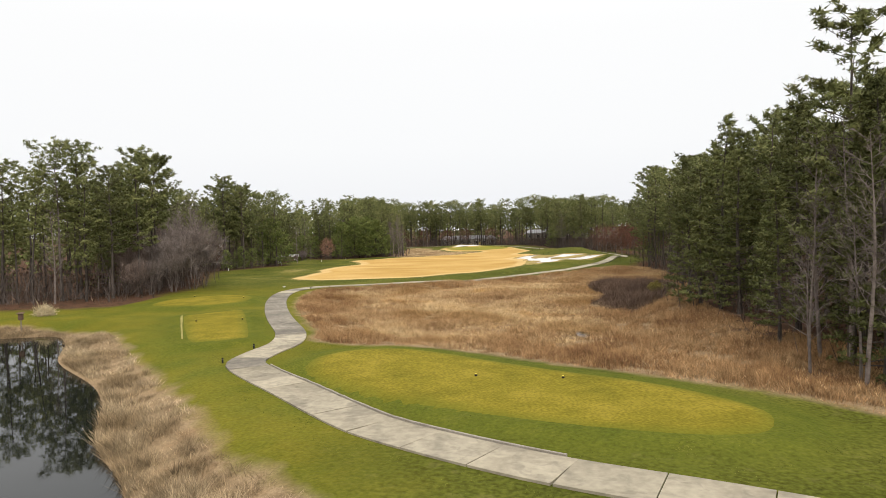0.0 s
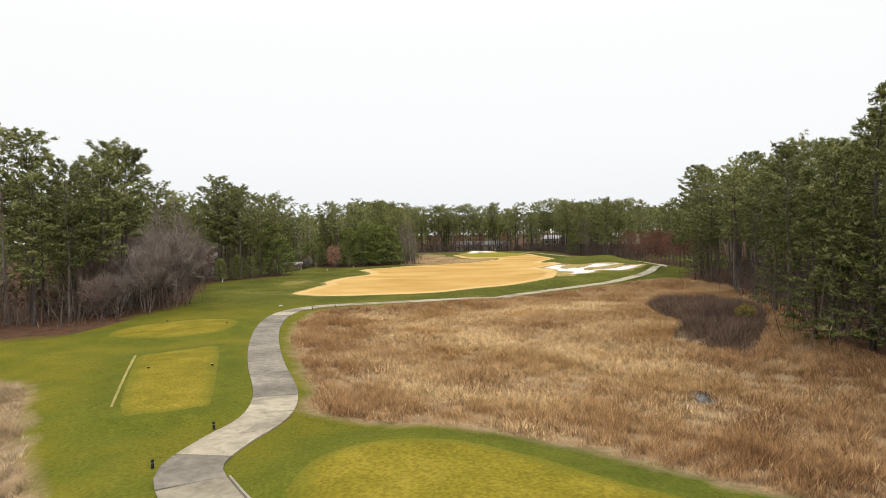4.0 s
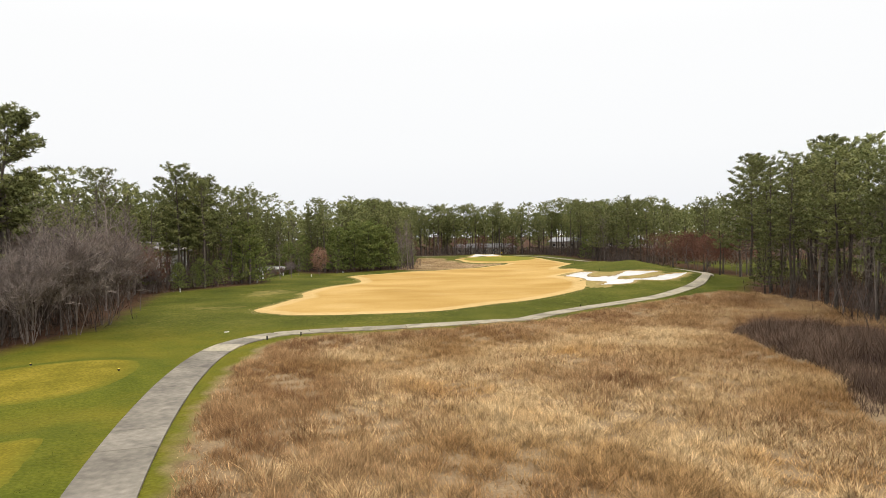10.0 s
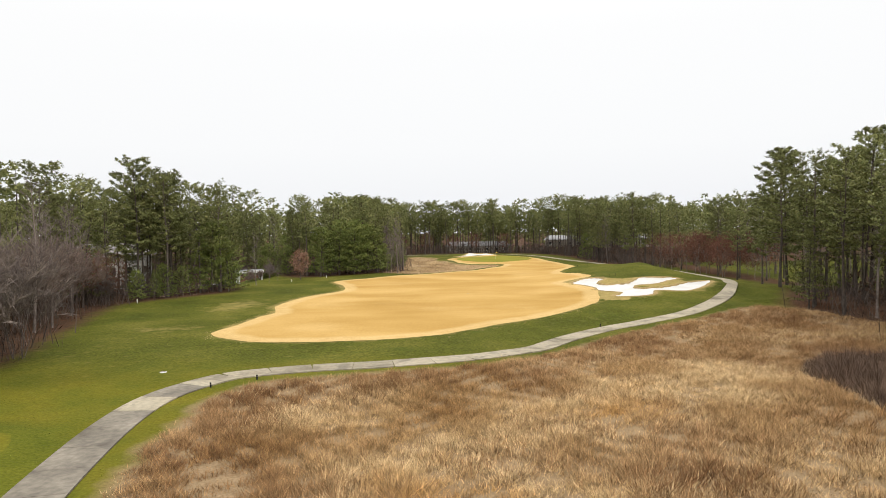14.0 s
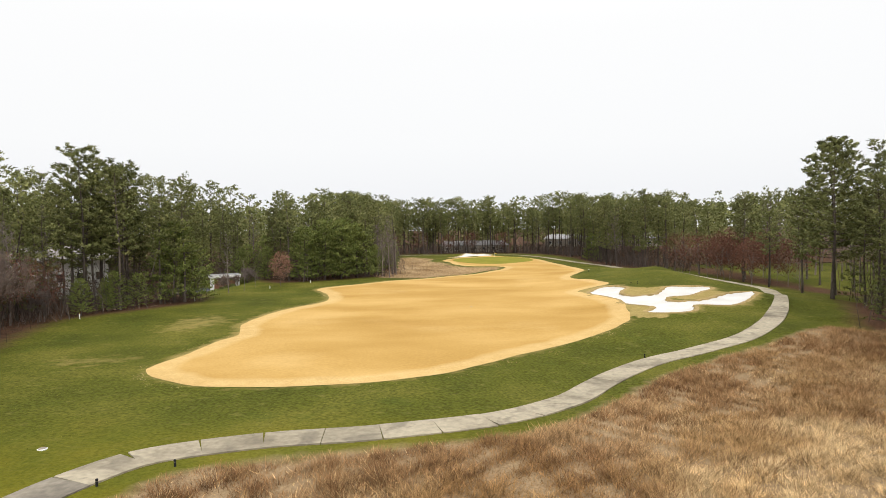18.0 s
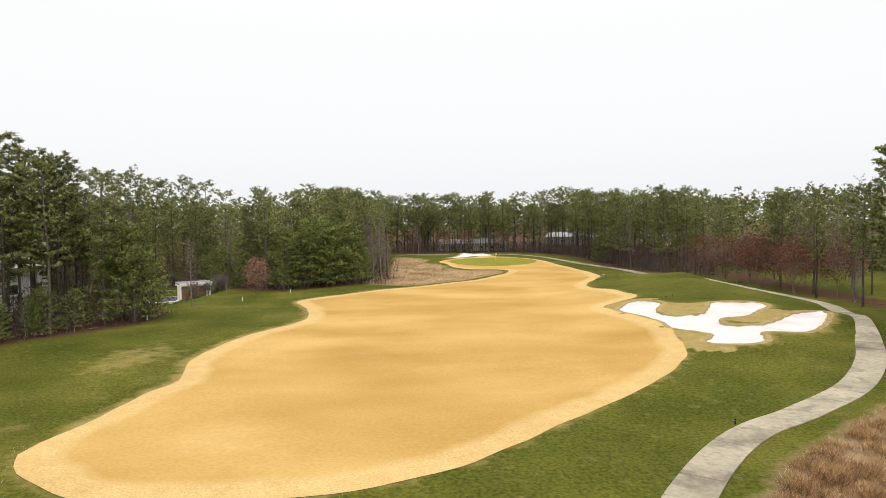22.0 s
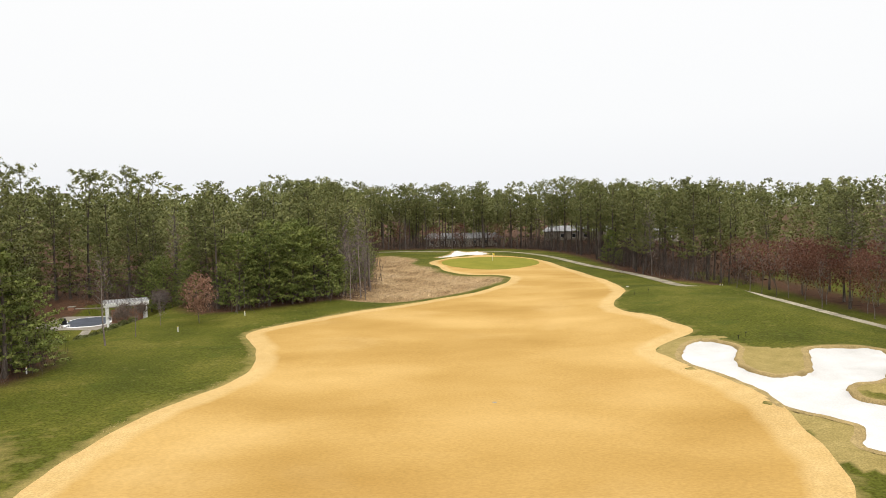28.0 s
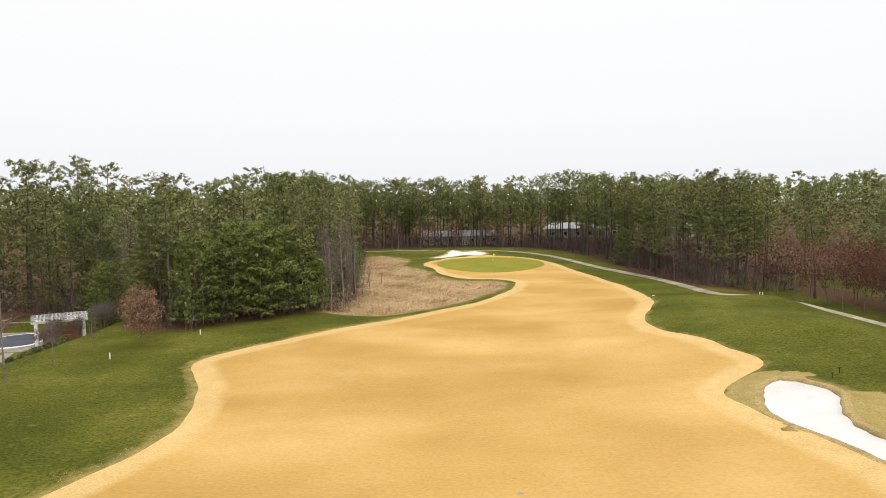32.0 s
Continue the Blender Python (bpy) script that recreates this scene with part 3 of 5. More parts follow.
tee_side = np.minimum(np.minimum(12, 103 - fy), 2.0 * np.where(fy < 44, 1 - fx, 16 - fx))
attribute(ground_mesh, "tee_side", tee_side)
apron = np.maximum(np.maximum(edge_distance(fx, fy, TEE_BACK), edge_distance(fx, fy, TEE_MIDDLE)), edge_distance(fx, fy, TEE_FRONT))
attribute(ground_mesh, "apron", np.clip(apron + 3.4, -20, 4))
ground = tagged(new("ground", ground_mesh), "mown green winter rough with dry patches and brown woodland floor", "ground", kind="structure")


# ---- mown areas, sand and water ----
def lawn(name, outline, mat, lift, spacing, label, rim=False):
    """A sheet that follows the ground inside an outline."""
    from mathutils.geometry import delaunay_2d_cdt
    o = np.asarray(outline, float)
    lo, hi = o.min(0), o.max(0)
    px, py = np.meshgrid(np.arange(lo[0], hi[0], spacing), np.arange(lo[1], hi[1], spacing))
    px, py = px.ravel(), py.ravel()
    d = edge_distance(px, py, o)
    keep = d > spacing * 0.45
    pts = [Vector(p) for p in o] + [Vector(p) for p in zip(px[keep], py[keep])]
    n = len(o)
    v, _, faces, *_ = delaunay_2d_cdt(pts, [(i, (i + 1) % n) for i in range(n)], [], 1, 1e-4)
    v = np.array([tuple(p) for p in v])
    dist = np.maximum(edge_distance(v[:, 0], v[:, 1], o), 0)
    z = lie(v[:, 0], v[:, 1]) + (lift * ease(dist, 0.0, 0.9) - 0.03 * (dist < 0.02) if rim == "thin" else lift * ease(dist, -0.5, 0.6))
    me = bpy.data.meshes.new(name)
    me.from_pydata(np.column_stack([v, z]).tolist(), [], [tuple(f) for f in faces])
    me.polygons.foreach_set("use_smooth", [True] * len(me.polygons))
    me.materials.append(mat)
    if rim:
        attribute(me, "rim", np.where(dist > 12, 0, 3.2 - dist) if rim == "wide" else 2.0 - dist)
    return tagged(new(name, me), label, "ground", kind="structure")


lawn("fairway", FAIRWAY, M_FAIRWAY, 0.06, 1.6, "golden dormant fairway turf with a pale straw rim", "wide")
lawn("putting_green", GREEN, M_GREEN, 0.10, 1.6, "smooth yellow-green putting green beyond the fairway")
lawn("tee_back", TEE_BACK, M_TEE, 0.07, 0.45, "yellow-green mown back tee beside the cart path", "thin")
lawn("tee_middle", TEE_MIDDLE, M_TEE, 0.07, 0.5, "yellow mown middle tee with pale edges", "thin")
lawn("tee_front", TEE_FRONT, M_TEE, 0.07, 0.5, "yellow mown front tee beside bare shrubs", "thin")
lawn("tee_edging", rounded([(-20.2, 46.6), (-20.36, 46.65), (-23.5, 53.35), (-26.9, 60.75), (-26.74, 60.85), (-23.3, 53.25)], step=0.4), M_EDGING, 0.09, 0.5, "strip of pale dead turf beside the middle tee")
lawn("fairway_bunker_sand", BUNKER, M_SAND, 0.14, 0.5, "white sand of the winding fairway bunker")
lawn("greenside_bunker_sand", BACK_BUNKER, M_SAND, 0.14, 0.6, "white sand of the bunker behind the green")


def lip(name, outline, label):
    """The cut turf edge that stands over the sand."""
    o = np.asarray(outline, float)
    tan = np.roll(o, -1, 0) - np.roll(o, 1, 0)
    out_ = np.column_stack([tan[:, 1], -tan[:, 0]]) / (np.hypot(tan[:, 0], tan[:, 1])[:, None] + 1e-9)
    if edge_distance(*(o[:1] + out_[:1] * 0.1)[0], o)[0] > 0:
        out_ = -out_
    rings = [(0.55, 0.02, 0.55), (0.18, 0.06, 0.5), (0.0, 0.05, 0.45), (-0.10, -0.10, -0.3), (-0.14, -0.30, -0.3)]
    sh = Shape()
    n = len(o)
    v = []
    wig = 0.05 * np.sin(np.arange(n) * 1.7) + 0.04 * np.sin(np.arange(n) * 0.61)
    for off, up, probe in rings:
        p = o + out_ * (off + wig[:, None])
        z = lie(*(o + out_ * 0.55).T) if off >= 0 else lie(*(o + out_ * 0.2).T)
        v.append(np.column_stack([p, (lie(*p.T) if off > 0.4 else z) + up]))
    f = [(r * n + i, r * n + (i + 1) % n, (r + 1) * n + (i + 1) % n, (r + 1) * n + i) for r in range(len(rings) - 1) for i in range(n)]
    sh.add(np.concatenate(v), f)
    return tagged(new(name, sh.mesh(name, M_LIP, True)), label, "bunker edge", kind="structure")


lip("fairway_bunker_lip", BUNKER, "dry turf lip round the fairway bunker")
lip("greenside_bunker_lip", BACK_BUNKER, "dry turf lip round the greenside bunker")
water = Shape()
pond_ring = np.column_stack([POND, np.full(len(POND), -0.28)])
water.add(pond_ring, [tuple(range(len(POND)))])
tagged(new("pond_water", water.mesh("pond_water", M_WATER)), "still dark pond water that mirrors the pines", "pond", kind="structure")


# ---- trees ----
def tufts(rng, centres, outward, size, per, width=0.16, loose=0.35):
    """Needle tufts: per narrow triangles that fan out from each centre."""
    n = len(centres)
    d = rng.normal(size=(n, per, 3)) + outward[:, None, :] * 1.1
    d /= np.linalg.norm(d, axis=2, keepdims=True) + 1e-9
    s = size[:, None, None] * rng.uniform(0.7, 1.25, (n, per, 1))
    side = np.cross(d, rng.normal(size=(n, per, 3)))
    side /= np.linalg.norm(side, axis=2, keepdims=True) + 1e-9
    c = centres[:, None, :] + rng.normal(size=(n, per, 3)) * size[:, None, None] * loose
    tri = np.stack([c + side * s * width * 1.3, c - side * s * width * 1.3, c + d * s], 2)
    return tri.reshape(-1, 3, 3)


def puffs(rng, centres, out_, radius, per, width, squash=0.75, core=5, grain=0.5):
    """Needle puffs: narrow blades that radiate from each centre, rounded as one soft ball. Returns triangles and the way they face."""
    n = len(centres)
    d = rng.normal(size=(n, per, 3)) + np.array([0, 0, 0.4]) + out_[:, None, :] * 0.5
    d /= np.linalg.norm(d, axis=2, keepdims=True) + 1e-9
    r = radius[:, None, None] * rng.uniform(0.7, 1.2, (n, per, 1))
    flat = np.array([1, 1, squash])
    side = np.cross(d, rng.normal(size=(n, per, 3)))
    side /= np.linalg.norm(side, axis=2, keepdims=True) + 1e-9
    c = centres[:, None, :] + rng.normal(size=(n, per, 3)) * radius[:, None, None] * 0.16 * flat + d * r * rng.uniform(0.1, 0.55, (n, per, 1)) * flat
    tip = c + (d + rng.normal(size=(n, per, 3)) * 0.35) * r * 0.55 * flat
    tri = np.stack([c + side * r * width, c - side * r * width, tip], 2).reshape(-1, 3, 3)
    face = (d * np.array([0.6, 0.6, 0.8]) + out_[:, None, :] * 0.8 + np.array([0, 0, 0.45])).reshape(-1, 3)
    # the dense middle of each puff: a few broad facets
    g = rng.normal(size=(n, core, 3)) + np.array([0, 0, 0.3])
    g /= np.linalg.norm(g, axis=2, keepdims=True) + 1e-9
    e1 = np.cross(g, rng.normal(size=(n, core, 3)))
    e1 /= np.linalg.norm(e1, axis=2, keepdims=True) + 1e-9
    e2 = np.cross(g, e1)
    k = radius[:, None, None] * grain * rng.uniform(0.75, 1.25, (n, core, 1))
    mid = centres[:, None, :] + g * radius[:, None, None] * rng.uniform(0.2, 0.6, (n, core, 1)) * flat
    inner = np.stack([mid + e1 * k, mid - e1 * k * 0.5 + e2 * k * 0.85, mid - e1 * k * 0.5 - e2 * k * 0.85], 2).reshape(-1, 3, 3)
    tri = np.concatenate([tri, inner])
    face = np.concatenate([face, (g * np.array([0.6, 0.6, 0.8]) + out_[:, None, :] * 0.8 + np.array([0, 0, 0.35])).reshape(-1, 3)])
    face /= np.linalg.norm(face, axis=1, keepdims=True) + 1e-9
    back = np.einsum("ij,ij->i", np.cross(tri[:, 1] - tri[:, 0], tri[:, 2] - tri[:, 0]), face) < 0
    tri[back] = tri[back][:, [1, 0, 2]]
    return tri, face


def pine(seed, height, crown_base, reach, branches, per_branch, per_puff, puff, width, shape="round", wood=1.0, core=5, grain=0.45):
    """Trunk and crown of a pine: whorled limbs that carry needle puffs on their outer part."""
    rng = np.random.default_rng(seed)
    lean = rng.normal(size=2) * 0.3
    zs = np.linspace(0, height * 0.97, 8)
    bend = np.column_stack([lean[0] * (zs / height) ** 2 * 2 + 0.12 * np.sin(zs * 0.4 + seed), lean[1] * (zs / height) ** 2 * 2, zs])
    bend[0, 2] = -0.4
    trunk = Shape()
    trunk.tube(bend, (0.0095 * height + 0.03) * (1 - zs / height * 0.9) * np.where(zs == 0, 1.35, 1), 6)
    centres, ways, sizes = [], [], []
    lobes = rng.uniform(0, math.tau, 3)
    gap = rng.uniform(0.35, 0.8)
    for i in range(branches):
        u = (i + rng.uniform(0, 1)) / branches
        a = i * 2.4 + rng.uniform(-0.6, 0.6)
        uneven = 1 + 0.17 * math.sin(a * 2 + lobes[0] + 7 * u) + 0.13 * math.sin(a * 3 + lobes[1] - 11 * u)
        if shape == "cone":
            r = (reach * (1 - u) ** 0.8 + 0.3) * (0.75 + 0.25 * uneven)
            rise = rng.uniform(-0.12, 0.15) + 0.45 * u
        elif shape == "dome":
            r = (reach * (1 - u ** 2.2) ** 0.6 + 0.4) * (0.8 + 0.2 * uneven)
            rise = rng.uniform(0.0, 0.3) + 0.5 * u
        else:
            r = (reach * (0.45 + 1.25 * u) * (1 - u) ** 0.55 + 0.6) * uneven
            rise = rng.uniform(-0.1, 0.25) + 0.7 * u
            if abs(u - gap) < 0.045:
                continue
        r *= rng.uniform(0.72, 1.08)
        h = height * (crown_base + (1 - crown_base) * u * 0.985)
        foot = np.array([np.interp(h, bend[:, 2], bend[:, 0]), np.interp(h, bend[:, 2], bend[:, 1]), h])
        way = np.array([math.cos(a), math.sin(a), rise])
        mid, tip = foot + way * r * 0.55 + np.array([0, 0, -0.05 * r]), foot + way * r + np.array([0, 0, 0.06 * r])
        if rng.random() < wood:
            trunk.tube([foot, mid, tip], [0.045 * (1 - u) + 0.02, 0.025, 0.01], 3)
        m = max(2, int(per_branch * (0.4 + 0.75 * r / reach)))
        f = 0.22 + 0.80 * np.sqrt((np.arange(m) + rng.uniform(0, 1, m)) / m)
        aside = np.array([-math.sin(a), math.cos(a), 0.0])
        c = foot + way * r * f[:, None] + aside * (rng.uniform(-1, 1, m) * 0.36 * r * f)[:, None]
        c[:, 2] += rng.normal(size=m) * 0.10 + 0.08 * r * f ** 2
        centres.append(c)
        ways.append(np.tile(way / np.linalg.norm(way), (m, 1)) * f[:, None])
        sizes.append(puff * rng.uniform(0.65, 1.35, m))
    m = max(3, per_branch)
    centres.append(bend[-1] + rng.normal(size=(m, 3)) * np.array([0.35, 0.35, 0.25]))
    ways.append(np.tile([0, 0, 0.6], (m, 1)))
    sizes.append(puff * rng.uniform(0.65, 1.1, m))
    for i in range(int(7 * wood)):
        h = height * rng.uniform(0.18, max(crown_base, 0.25))
        a = rng.uniform(0, math.tau)
        foot = np.array([np.interp(h, bend[:, 2], bend[:, 0]), np.interp(h, bend[:, 2], bend[:, 1]), h])
        trunk.tube([foot, foot + np.array([math.cos(a), math.sin(a), rng.uniform(-0.2, 0.3)]) * rng.uniform(0.6, 2.2)], [0.025, 0.006], 3)
    crown = puffs(rng, np.concatenate(centres), np.concatenate(ways), np.concatenate(sizes), per_puff, width, 0.75, core, grain)
    return trunk.mesh("trunk", M_BARK, True), crown


def slender(seed, height, mat, limbs=30, twigs=5, base=0.22, reach=0.2):
    """A leafless tree with one straight leader, thin ascending limbs and fine twigs."""
    rng = np.random.default_rng(seed)
    wood, fine = Shape(), []
    zs = np.linspace(0, height, 8)
    leader = np.column_stack([0.15 * np.sin(zs * 0.35 + seed) + zs * rng.normal() * 0.02, 0.15 * np.cos(zs * 0.3 + seed) - 0.15 + zs * rng.normal() * 0.02, zs])
    leader[0, 2] = -0.3
    wood.tube(leader, (0.008 * height + 0.02) * (1 - 0.92 * zs / height), 6)

    def twig(a, w, length, thick):
        w = w / (np.linalg.norm(w) + 1e-9)
        s = np.cross(w, rng.normal(size=3))
        s *= thick / (np.linalg.norm(s) + 1e-9)
        fine.append([a + s, a - s, a + w * length])

    for i in range(limbs):
        u = base + (1 - base) * (i + rng.uniform(0, 1)) / limbs
        h = height * u * 0.99
        foot = np.array([np.interp(h, leader[:, 2], leader[:, 0]), np.interp(h, leader[:, 2], leader[:, 1]), h])
        a = i * 2.4 + rng.uniform(-0.7, 0.7)
        length = height * reach * (1.15 - u) ** 0.7 * rng.uniform(0.5, 1.25) + 0.3
        way = np.array([math.cos(a), math.sin(a), rng.uniform(0.35, 1.1)])
        way /= np.linalg.norm(way)
        p1 = foot + way * length * 0.5
        p2 = p1 + (way + np.array([0, 0, 0.3])) * length * 0.5
        wood.tube([foot, p1, p2], [0.006 * length + 0.018, 0.020, 0.008], 3)
        for _ in range(5):
            f = rng.uniform(0.15, 1.0)
            q = foot + (p1 - foot) * min(1, 2 * f) + (p2 - p1) * max(0, 2 * f - 1)
            w = way + rng.normal(size=3) * 0.5 + np.array([0, 0, 0.25])
            w /= np.linalg.norm(w)
            ln = length * rng.uniform(0.25, 0.5)
            twig(q, w, ln, 0.018)
            for _ in range(twigs):
                twig(q + w * ln * rng.uniform(0.1, 0.8), w + rng.normal(size=3) * 0.55, ln * rng.uniform(0.35, 0.8) + 0.15, 0.014)
    return wood.mesh("trunk", mat, True), triangles_mesh("twigs", np.array(fine), mat)


def bare(seed, height, stems, levels, mat, spread=0.5, twigs=4, droop=0.0):
    """A leafless tree or shrub: limbs that fork down to fine twigs."""
    rng = np.random.default_rng(seed)
    limbs, fine = Shape(), []

    def grow(p, d, length, r, level):
        q = p + d * length * 0.5 + rng.normal(size=3) * length * 0.04
        e = p + d * length + rng.normal(size=3) * length * 0.06
        limbs.tube([p, q, e], [r, r * 0.82, r * 0.62], 5 if level == 0 else 3)
        if level >= levels:
            for _ in range(twigs):
                a = p + (e - p) * rng.uniform(0.2, 1)
                w = d + rng.normal(size=3) * 0.55 + np.array([0, 0, 0.1 - droop])
                w /= np.linalg.norm(w)
                t = a + w * length * rng.uniform(0.5, 1.1)
                s = np.cross(w, rng.normal(size=3))
                s *= (0.022 if stems == 1 else 0.015) / (np.linalg.norm(s) + 1e-9)
                fine.append([a + s, a - s, t])
            return
        for k in range(3 if level < 2 else 2 + int(rng.random() < 0.5)):
            w = d + rng.normal(size=3) * spread + np.array([0, 0, 0.18])
            w /= np.linalg.norm(w)
            grow(p + (e - p) * rng.uniform(0.5, 1.0), w, length * rng.uniform(0.58, 0.85), r * 0.55, level + 1)
        if level < 2:
            w = d + rng.normal(size=3) * 0.12 + np.array([0, 0, 0.1])
            grow(e, w / np.linalg.norm(w), length * 0.8, r * 0.62, level + 1)

    for s in range(stems):
        a = rng.uniform(0, math.tau)
        d = np.array([math.cos(a), math.sin(a), 0]) * (0.04 if stems == 1 else rng.uniform(0.06, 0.3)) + np.array([0, 0, 1.0])
        d /= np.linalg.norm(d)
        grow(np.array([math.cos(a), math.sin(a), 0]) * (0 if stems == 1 else 0.25) + np.array([0, 0, -0.2]), d, height * (0.34 if stems == 1 else 0.30), (0.0085 if stems == 1 else 0.0034) * height, 0)
    return limbs.mesh("trunk", mat, True), triangles_mesh("twigs", np.array(fine), mat)


def leafy(seed, height, radius, count, size, base=0.25, flat=0.16):
    """Small leaf quads as triangles filling an uneven rounded crown."""
    rng = np.random.default_rng(seed)
    d = rng.normal(size=(count, 3))
    d /= np.linalg.norm(d, axis=1, keepdims=True)
    bump = 1 + 0.22 * np.sin(d[:, 0] * 5 + seed) * np.cos(d[:, 2] * 6 + d[:, 1] * 4)
    r = rng.uniform(0.25, 1, count) ** 0.45 * bump
    c = d * r[:, None] * np.array([radius, radius, height * (1 - base) / 2]) + np.array([0, 0, height * (1 + base) / 2])
    return tufts(rng, c, d * 0.3, np.full(count, size), 3, flat * 2)


def make_tree(name, label, category, trunk, crown, crown_name="crown"):
    root = thing(name, label, category)
    part("trunk", trunk, root)
    tagged(part(crown_name, crown, root), kind="stuff")
    root.matrix_basis = pose(0, -3000, -200)
    return root


PROTOS, RAW = [], {}


def pines(label, name, specs, mat):
    out = []
    for spec in specs:
        trunk, (crown, face) = pine(**spec)
        t = make_tree(name, label, "tree", trunk, triangles_mesh("crown", crown, mat, face))
        out.append(t)
        PROTOS.append(t)
        co = np.array([v.co[:] for v in trunk.vertices])
        q4 = np.array([p.vertices[:] for p in trunk.polygons])
        RAW[t.name] = (crown, face, np.concatenate([co[q4[:, [0, 1, 2]]], co[q4[:, [0, 2, 3]]]]))
    return out


CLOSE_PINES = pines("tall pine with a bare trunk and rounded needle puffs", "pine_tree",
                    [dict(seed=s, height=23, crown_base=b, reach=r, branches=54, per_branch=10, per_puff=17, puff=0.52, width=0.11, core=7, grain=0.32)
                     for s, b, r in ((6, 0.40, 3.6), (7, 0.34, 4.0), (8, 0.48, 3.7), (9, 0.28, 3.8))], M_NEEDLE)
NEAR_PINES = pines("tall pine with a bare trunk and a clumped dark green crown", "pine_tree",
                   [dict(seed=s, height=23, crown_base=b, reach=r, branches=56, per_branch=9, per_puff=10, puff=0.50, width=0.11, core=6, grain=0.33)
                    for s, b, r in ((1, 0.42, 3.6), (2, 0.36, 4.1), (3, 0.50, 3.7), (4, 0.38, 3.9), (5, 0.52, 4.0))], M_NEEDLE)
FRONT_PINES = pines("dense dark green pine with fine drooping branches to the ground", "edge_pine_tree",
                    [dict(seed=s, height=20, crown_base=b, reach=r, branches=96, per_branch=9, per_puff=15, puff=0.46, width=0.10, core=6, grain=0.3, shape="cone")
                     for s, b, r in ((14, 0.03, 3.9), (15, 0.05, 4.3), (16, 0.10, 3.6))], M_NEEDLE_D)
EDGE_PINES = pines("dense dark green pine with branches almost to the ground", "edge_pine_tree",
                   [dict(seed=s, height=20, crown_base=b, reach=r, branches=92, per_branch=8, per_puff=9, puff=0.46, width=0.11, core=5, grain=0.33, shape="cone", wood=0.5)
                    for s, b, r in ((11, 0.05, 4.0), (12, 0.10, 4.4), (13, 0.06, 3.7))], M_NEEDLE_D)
MID_PINES = pines("tall slender pine in a dense stand", "pine_tree",
                  [dict(seed=s, height=23, crown_base=b, reach=r, branches=50, per_branch=8, per_puff=6, puff=0.58, width=0.12, core=4, grain=0.36, wood=0.4)
                   for s, b, r in ((21, 0.36, 3.5), (22, 0.44, 3.9), (23, 0.32, 3.6), (24, 0.48, 3.8))], M_NEEDLE)
BACK_PINES = pines("tall pine deep in the dark stand", "pine_tree",
                   [dict(seed=s, height=23, crown_base=b, reach=r, branches=40, per_branch=7, per_puff=4, puff=0.72, width=0.15, core=3, grain=0.42, wood=0.0)
                    for s, b, r in ((31, 0.20, 3.5), (32, 0.26, 3.8), (33, 0.16, 3.3))], M_NEEDLE)
YOUNG_PINES = pines("bushy bright green young pine", "young_pine_tree",
                    [dict(seed=s, height=12, crown_base=0.04, reach=r, branches=96, per_branch=10, per_puff=10, puff=0.38, width=0.11, core=6, grain=0.34, shape="dome", wood=0.3)
                     for s, r in ((41, 3.7), (42, 4.1), (43, 3.4))], M_NEEDLE_B)
BROAD_PINES = pines("broad dark green pine with heavy layered limbs", "pine_tree",
                    [dict(seed=s, height=23, crown_base=b, reach=r, branches=74, per_branch=11, per_puff=9, puff=0.54, width=0.15, core=6, grain=0.36, shape="dome")
                     for s, b, r in ((45, 0.22, 4.6), (46, 0.30, 4.2))], M_NEEDLE)
BARE_TREES = [make_tree("bare_tree", "leafless grey-brown tree with fine twigs", "tree", *slender(s, h, M_TWIG, n, 5, b, sp), "twig_crown")
              for s, h, n, b, sp in ((51, 13, 34, 0.2, 0.22), (52, 15, 36, 0.3, 0.19), (53, 11, 30, 0.15, 0.26), (54, 14, 26, 0.35, 0.16))]
SHRUBS = [make_tree("bare_shrub", "large leafless purplish-brown shrub with many stems", "shrub", *bare(s, h, 7, 3, M_TWIG_RED if s % 2 else M_TWIG, 0.36, 18), "twig_crown")
          for s, h in ((61, 9), (62, 8), (63, 7.5))]
OAKS = []
for s, h, r, leaves in ((71, 8, 2.6, 1100), (72, 10, 3.6, 800), (73, 11, 3.9, 650)):
    limbs, twigs = bare(s, h * 0.9, 1, 3, M_TWIG, 0.55, 2)
    oak = make_tree("brown_leaved_oak", "small oak that keeps its dead red-brown leaves", "tree", limbs, triangles_mesh("crown", leafy(s, h, r, leaves, 0.22, 0.20 if s == 71 else 0.26), M_OAKLEAF if s == 71 else M_DEADLEAF))
    OAKS.append(oak)
PROTOS += BARE_TREES + SHRUBS + OAKS
rng = np.random.default_rng(7)


JOINED = {"crown": [], "face": [], "trunk": []}


def bury(protos, x, y, size):
    """A tree of the joined stand behind the front rows."""
    crown, face, trunk = RAW[protos[int(rng.integers(len(protos)))].name]
    a = rng.uniform(0, math.tau)
    turn = np.array([[math.cos(a), -math.sin(a), 0], [math.sin(a), math.cos(a), 0], [0, 0, 1]])
    for key, tri in (("crown", crown), ("trunk", trunk)):
        JOINED[key].append(tri @ turn.T * size + np.array([x, y, ground_at(x, y)]))
    JOINED["face"].append(face @ turn.T)


def plant(protos, x, y, size=1.0, sink=0.0, group="woodland trees"):
    t = protos[int(rng.integers(len(protos)))]
    m = Matrix.Translation((x, y, ground_at(x, y) - sink)) @ Matrix.Rotation(rng.uniform(0, math.tau), 4, "Z")
    c = copy_thing(t, m @ Matrix.Diagonal((size * rng.uniform(0.92, 1.08), size * rng.uniform(0.92, 1.08), size, 1)))
    return tagged(c, group=group)


